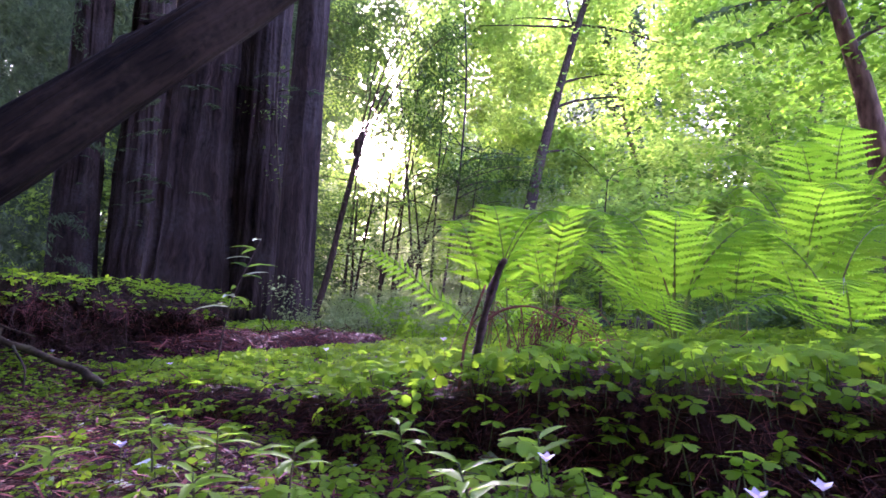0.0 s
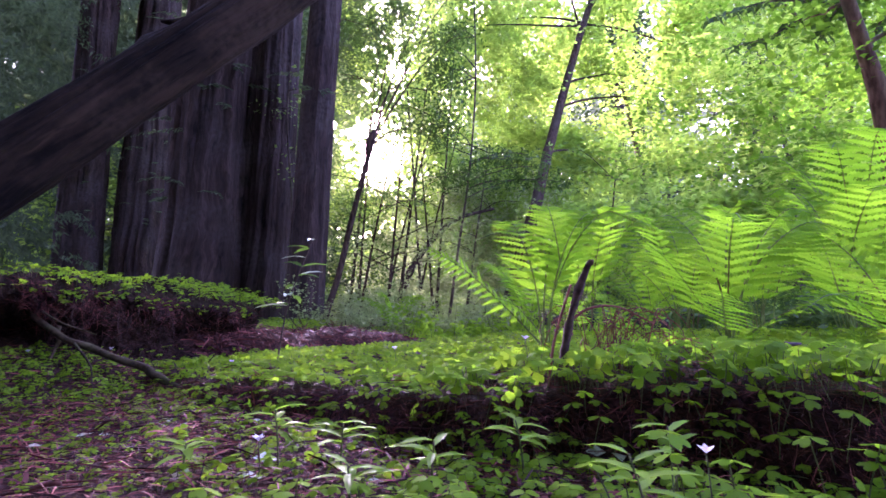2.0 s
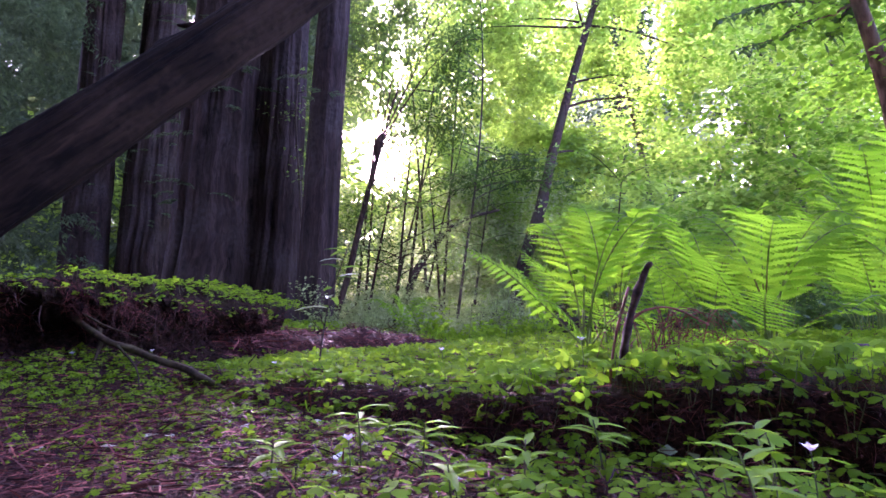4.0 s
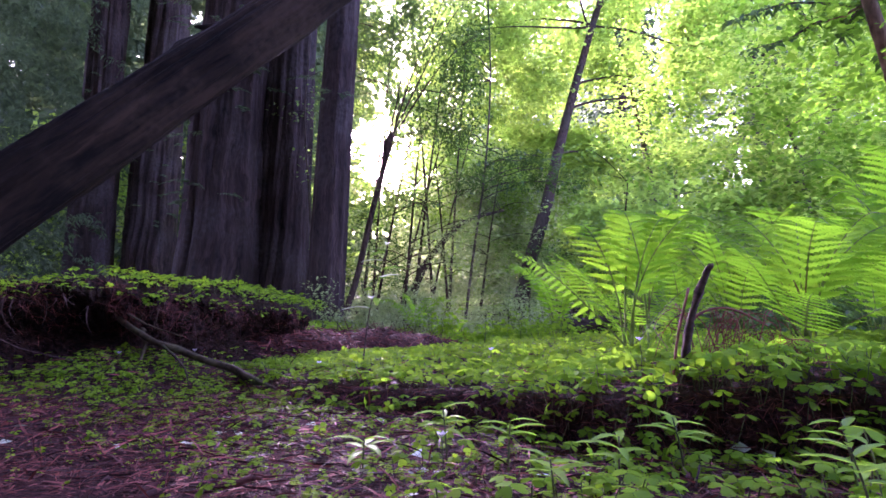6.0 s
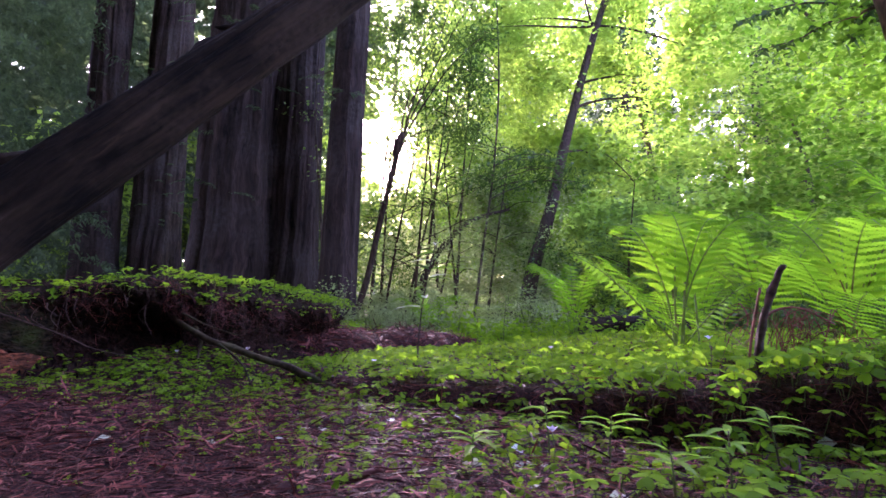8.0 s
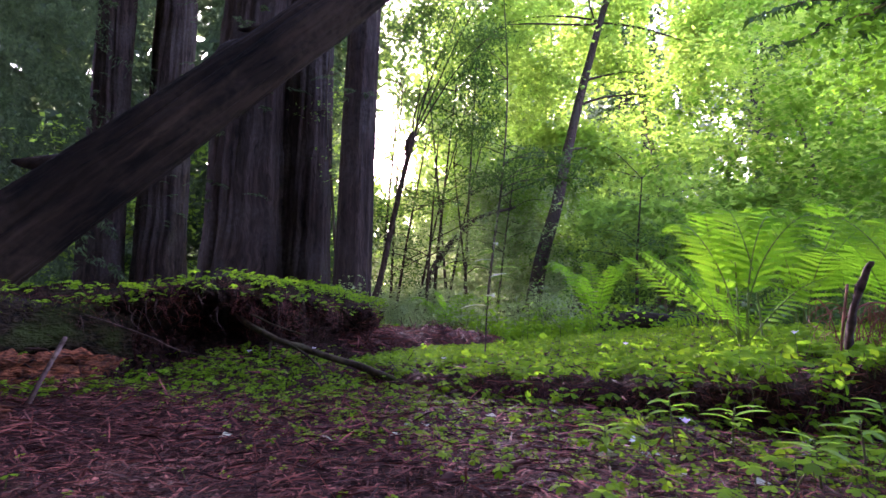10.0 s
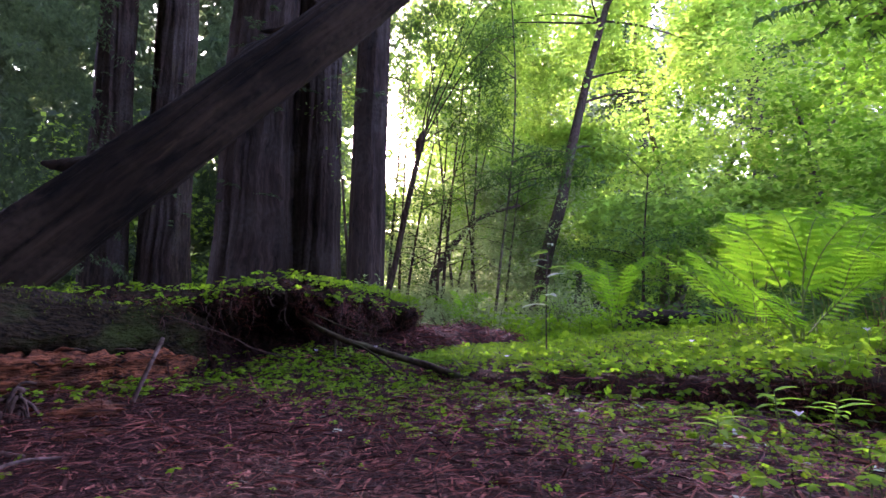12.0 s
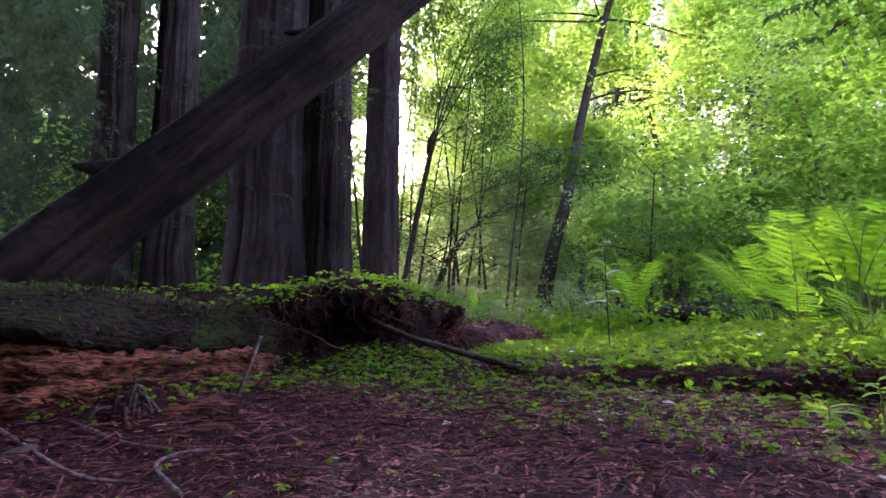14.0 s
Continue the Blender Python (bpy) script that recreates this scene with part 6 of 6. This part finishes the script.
LILY = (LILY_V, np.array([(0, 8, 2), (0, 2, 1), (0, 7, 6), (0, 6, 8), (2, 8, 9), (2, 9, 3), (8, 6, 5), (8, 5, 9), (3, 9, 4), (9, 5, 4)]))


def star_lily(x, y, top, leaves=7, leaf=0.068, turn=0.0, bright=True):
    """A false Solomon's seal: a short stem with narrow arching leaves along it."""
    reseed(x, y, top)
    z = gz(x, y)
    ob = thing("false_solomon_seal", (x, y, z), "young false Solomon's seal with narrow arching green leaves", "plant", "star lilies")
    lean = np.array([rng.normal(0, 0.12), rng.normal(0, 0.1)])
    h = top - z
    c = spline([(x, y, z), (x + lean[0] * h * 0.4, y + lean[1] * h * 0.4, z + h * 0.55), (x + lean[0] * h, y + lean[1] * h, top)], 12)
    v, f = tube(c, np.linspace(0.0022, 0.0012, 12), 6)
    put("stem", v, f, M_STEM, ob)
    for k in range(leaves):
        t = 0.68 + 0.32 * k / (leaves - 1)
        p = c[min(int(t * 11), 11)]
        a = turn + k * 2.3 + rng.normal(0, 0.25)
        L = leaf * rng.uniform(0.8, 1.15) * (1.0 - 0.3 * abs(t - 0.8))
        lv, lf = scatter(*LILY, p[None], np.array([[math.cos(a), math.sin(a), rng.uniform(-0.05, 0.35)]]), np.array([[-0.4 * math.cos(a), -0.4 * math.sin(a), 1.0]]), L)
        put("leaf", lv, lf, M_SEAL, ob)
    return ob


for q in ((-0.489, 0.875, 0.185), (-0.379, 0.866, 0.165), (0.045, 0.578, 0.195), (-0.22, 0.74, 0.165), (0.14, 0.72, 0.19), (-0.33, 0.70, 0.145), (-0.64, 0.84, 0.135), (-0.06, 0.86, 0.17)):
    star_lily(*q, leaves=int(6 + 3 * abs(math.sin(40 * q[0]))), turn=20 * q[1])


def seedling(x, y, z0, top, lean, leaves, leaf, label, material=M_SEAL, glints=False):
    reseed(x, y, top)
    ob = thing("seedling", (x, y, z0), label, "plant")
    e = np.array([x + lean[0], y + lean[1], top])
    c = spline([(x, y, z0), (x + lean[0] * 0.3, y + lean[1] * 0.3, z0 + (top - z0) * 0.5), e], 14)
    v, f = tube(c, np.linspace(0.0035, 0.0014, 14), 6)
    put("stem", v, f, M_DEADSTICK, ob)
    for k in range(leaves):
        p = c[int(np.clip(6 + 8 * k / leaves, 0, 13))]
        a = rng.uniform(0, 6.28)
        lv, lf = scatter(*LILY, p[None], np.array([[math.cos(a), math.sin(a), rng.uniform(-0.2, 0.35)]]), np.array([[0, 0.0, 1.0]]) + rng.normal(0, 0.25, (1, 3)), leaf * rng.uniform(0.7, 1.1))
        lv = p + (lv - p) * np.array([1, 1, 1])
        # Every third leaf of a glinting seedling is painted pale for reflected sky.
        put("leaf", lv, lf, M_GLINTLEAF if glints and k % 3 == 0 else material, ob)


seedling(-0.795, 1.756, gz(-0.795, 1.756), 0.635, (0.065, 0.19), 13, 0.12, "thin woody seedling with glossy narrow leaves, some painted pale as sky reflection", M_BAY, True)
for q in ((-1.66, 2.70, 0.555, 6, 0.04), (-1.95, 2.35, 0.53, 5, 0.035), (-2.1, 2.0, 0.52, 5, 0.03), (-1.75, 2.2, 0.50, 5, 0.03), (-1.5, 2.6, 0.46, 5, 0.03)):
    seedling(q[0], q[1], float(mound_top(q[0], q[1])), q[2], (0.01, -0.02), q[3], q[4], "small green seedling on top of the decayed log")
for q in ((-0.3, 5.9, 0.5), (0.1, 6.2, 0.55), (-0.1, 4.9, 0.4), (0.35, 6.6, 0.7), (-0.5, 6.4, 0.45), (0.3, 5.2, 0.35)):
    seedling(q[0], q[1], gz(q[0], q[1]), q[2], (0.03, 0), 12, 0.09, "leafy green seedling in the sorrel field")


def flower(x, y, z, size=0.011):
    reseed(x, y, z)
    ob = thing("sorrel_flower", (x, y, gz(x, y)), "small pale pink sorrel flower on a thin stem", "flower", "sorrel flowers")
    v, f = tube([(x, y, gz(x, y)), (x + 0.004, y, z * 0.6 + gz(x, y) * 0.4), (x, y, z)], 0.0009, 5)
    put("stem", v, f, M_STEM, ob)
    for k in range(5):
        a = k * 1.2566
        lv, lf = scatter(*LEAF, np.array([[x, y, z]]), np.array([[math.cos(a), math.sin(a), 0.9]]), np.array([[-math.cos(a), -math.sin(a), 1.0]]), size * 1.3)
        put("petal", lv, lf, M_PETAL, ob)


for q in ((0.30, 0.50, 0.185), (0.37, 0.51, 0.19), (0.40, 0.45, 0.175), (0.12, 0.60, 0.19), (-1.62, 1.85, 0.24), (-1.48, 1.9, 0.2), (-1.7, 1.78, 0.2), (-0.5, 0.8, 0.15), (0.0, 1.2, 0.29), (-0.35, 1.5, 0.24), (-0.95, 1.75, 0.17)):
    flower(*q)

# fallen leaves, their sky glint painted as a pale leaf colour
reseed(12)
for k in range(38):
    x = rng.uniform(-1.6, 0.45)
    y = float(np.clip(rng.normal(0.85 - 0.25 * x, 0.18), 0.5, ledge_y(x) - 0.02))
    z = gz(x, y) + rng.uniform(0.01, 0.07)
    a = rng.uniform(0, 6.28)
    lv, lf = scatter(*LEAF, np.array([[0.0, 0, 0]]), np.array([[math.cos(a), math.sin(a), rng.normal(0, 0.2)]]), rng.normal(0, 0.25, (1, 3)) + [0, 0, 1], rng.uniform(0.025, 0.045))
    ob = put("fallen_leaf", lv, lf, M_GLINTLEAF)
    ob.matrix_basis = Matrix.Translation((x, y, gz(x, y) + 0.012))
    tagged(ob, "fallen leaf lying on the litter, painted pale as a sky glint", "leaf", "fallen leaves")
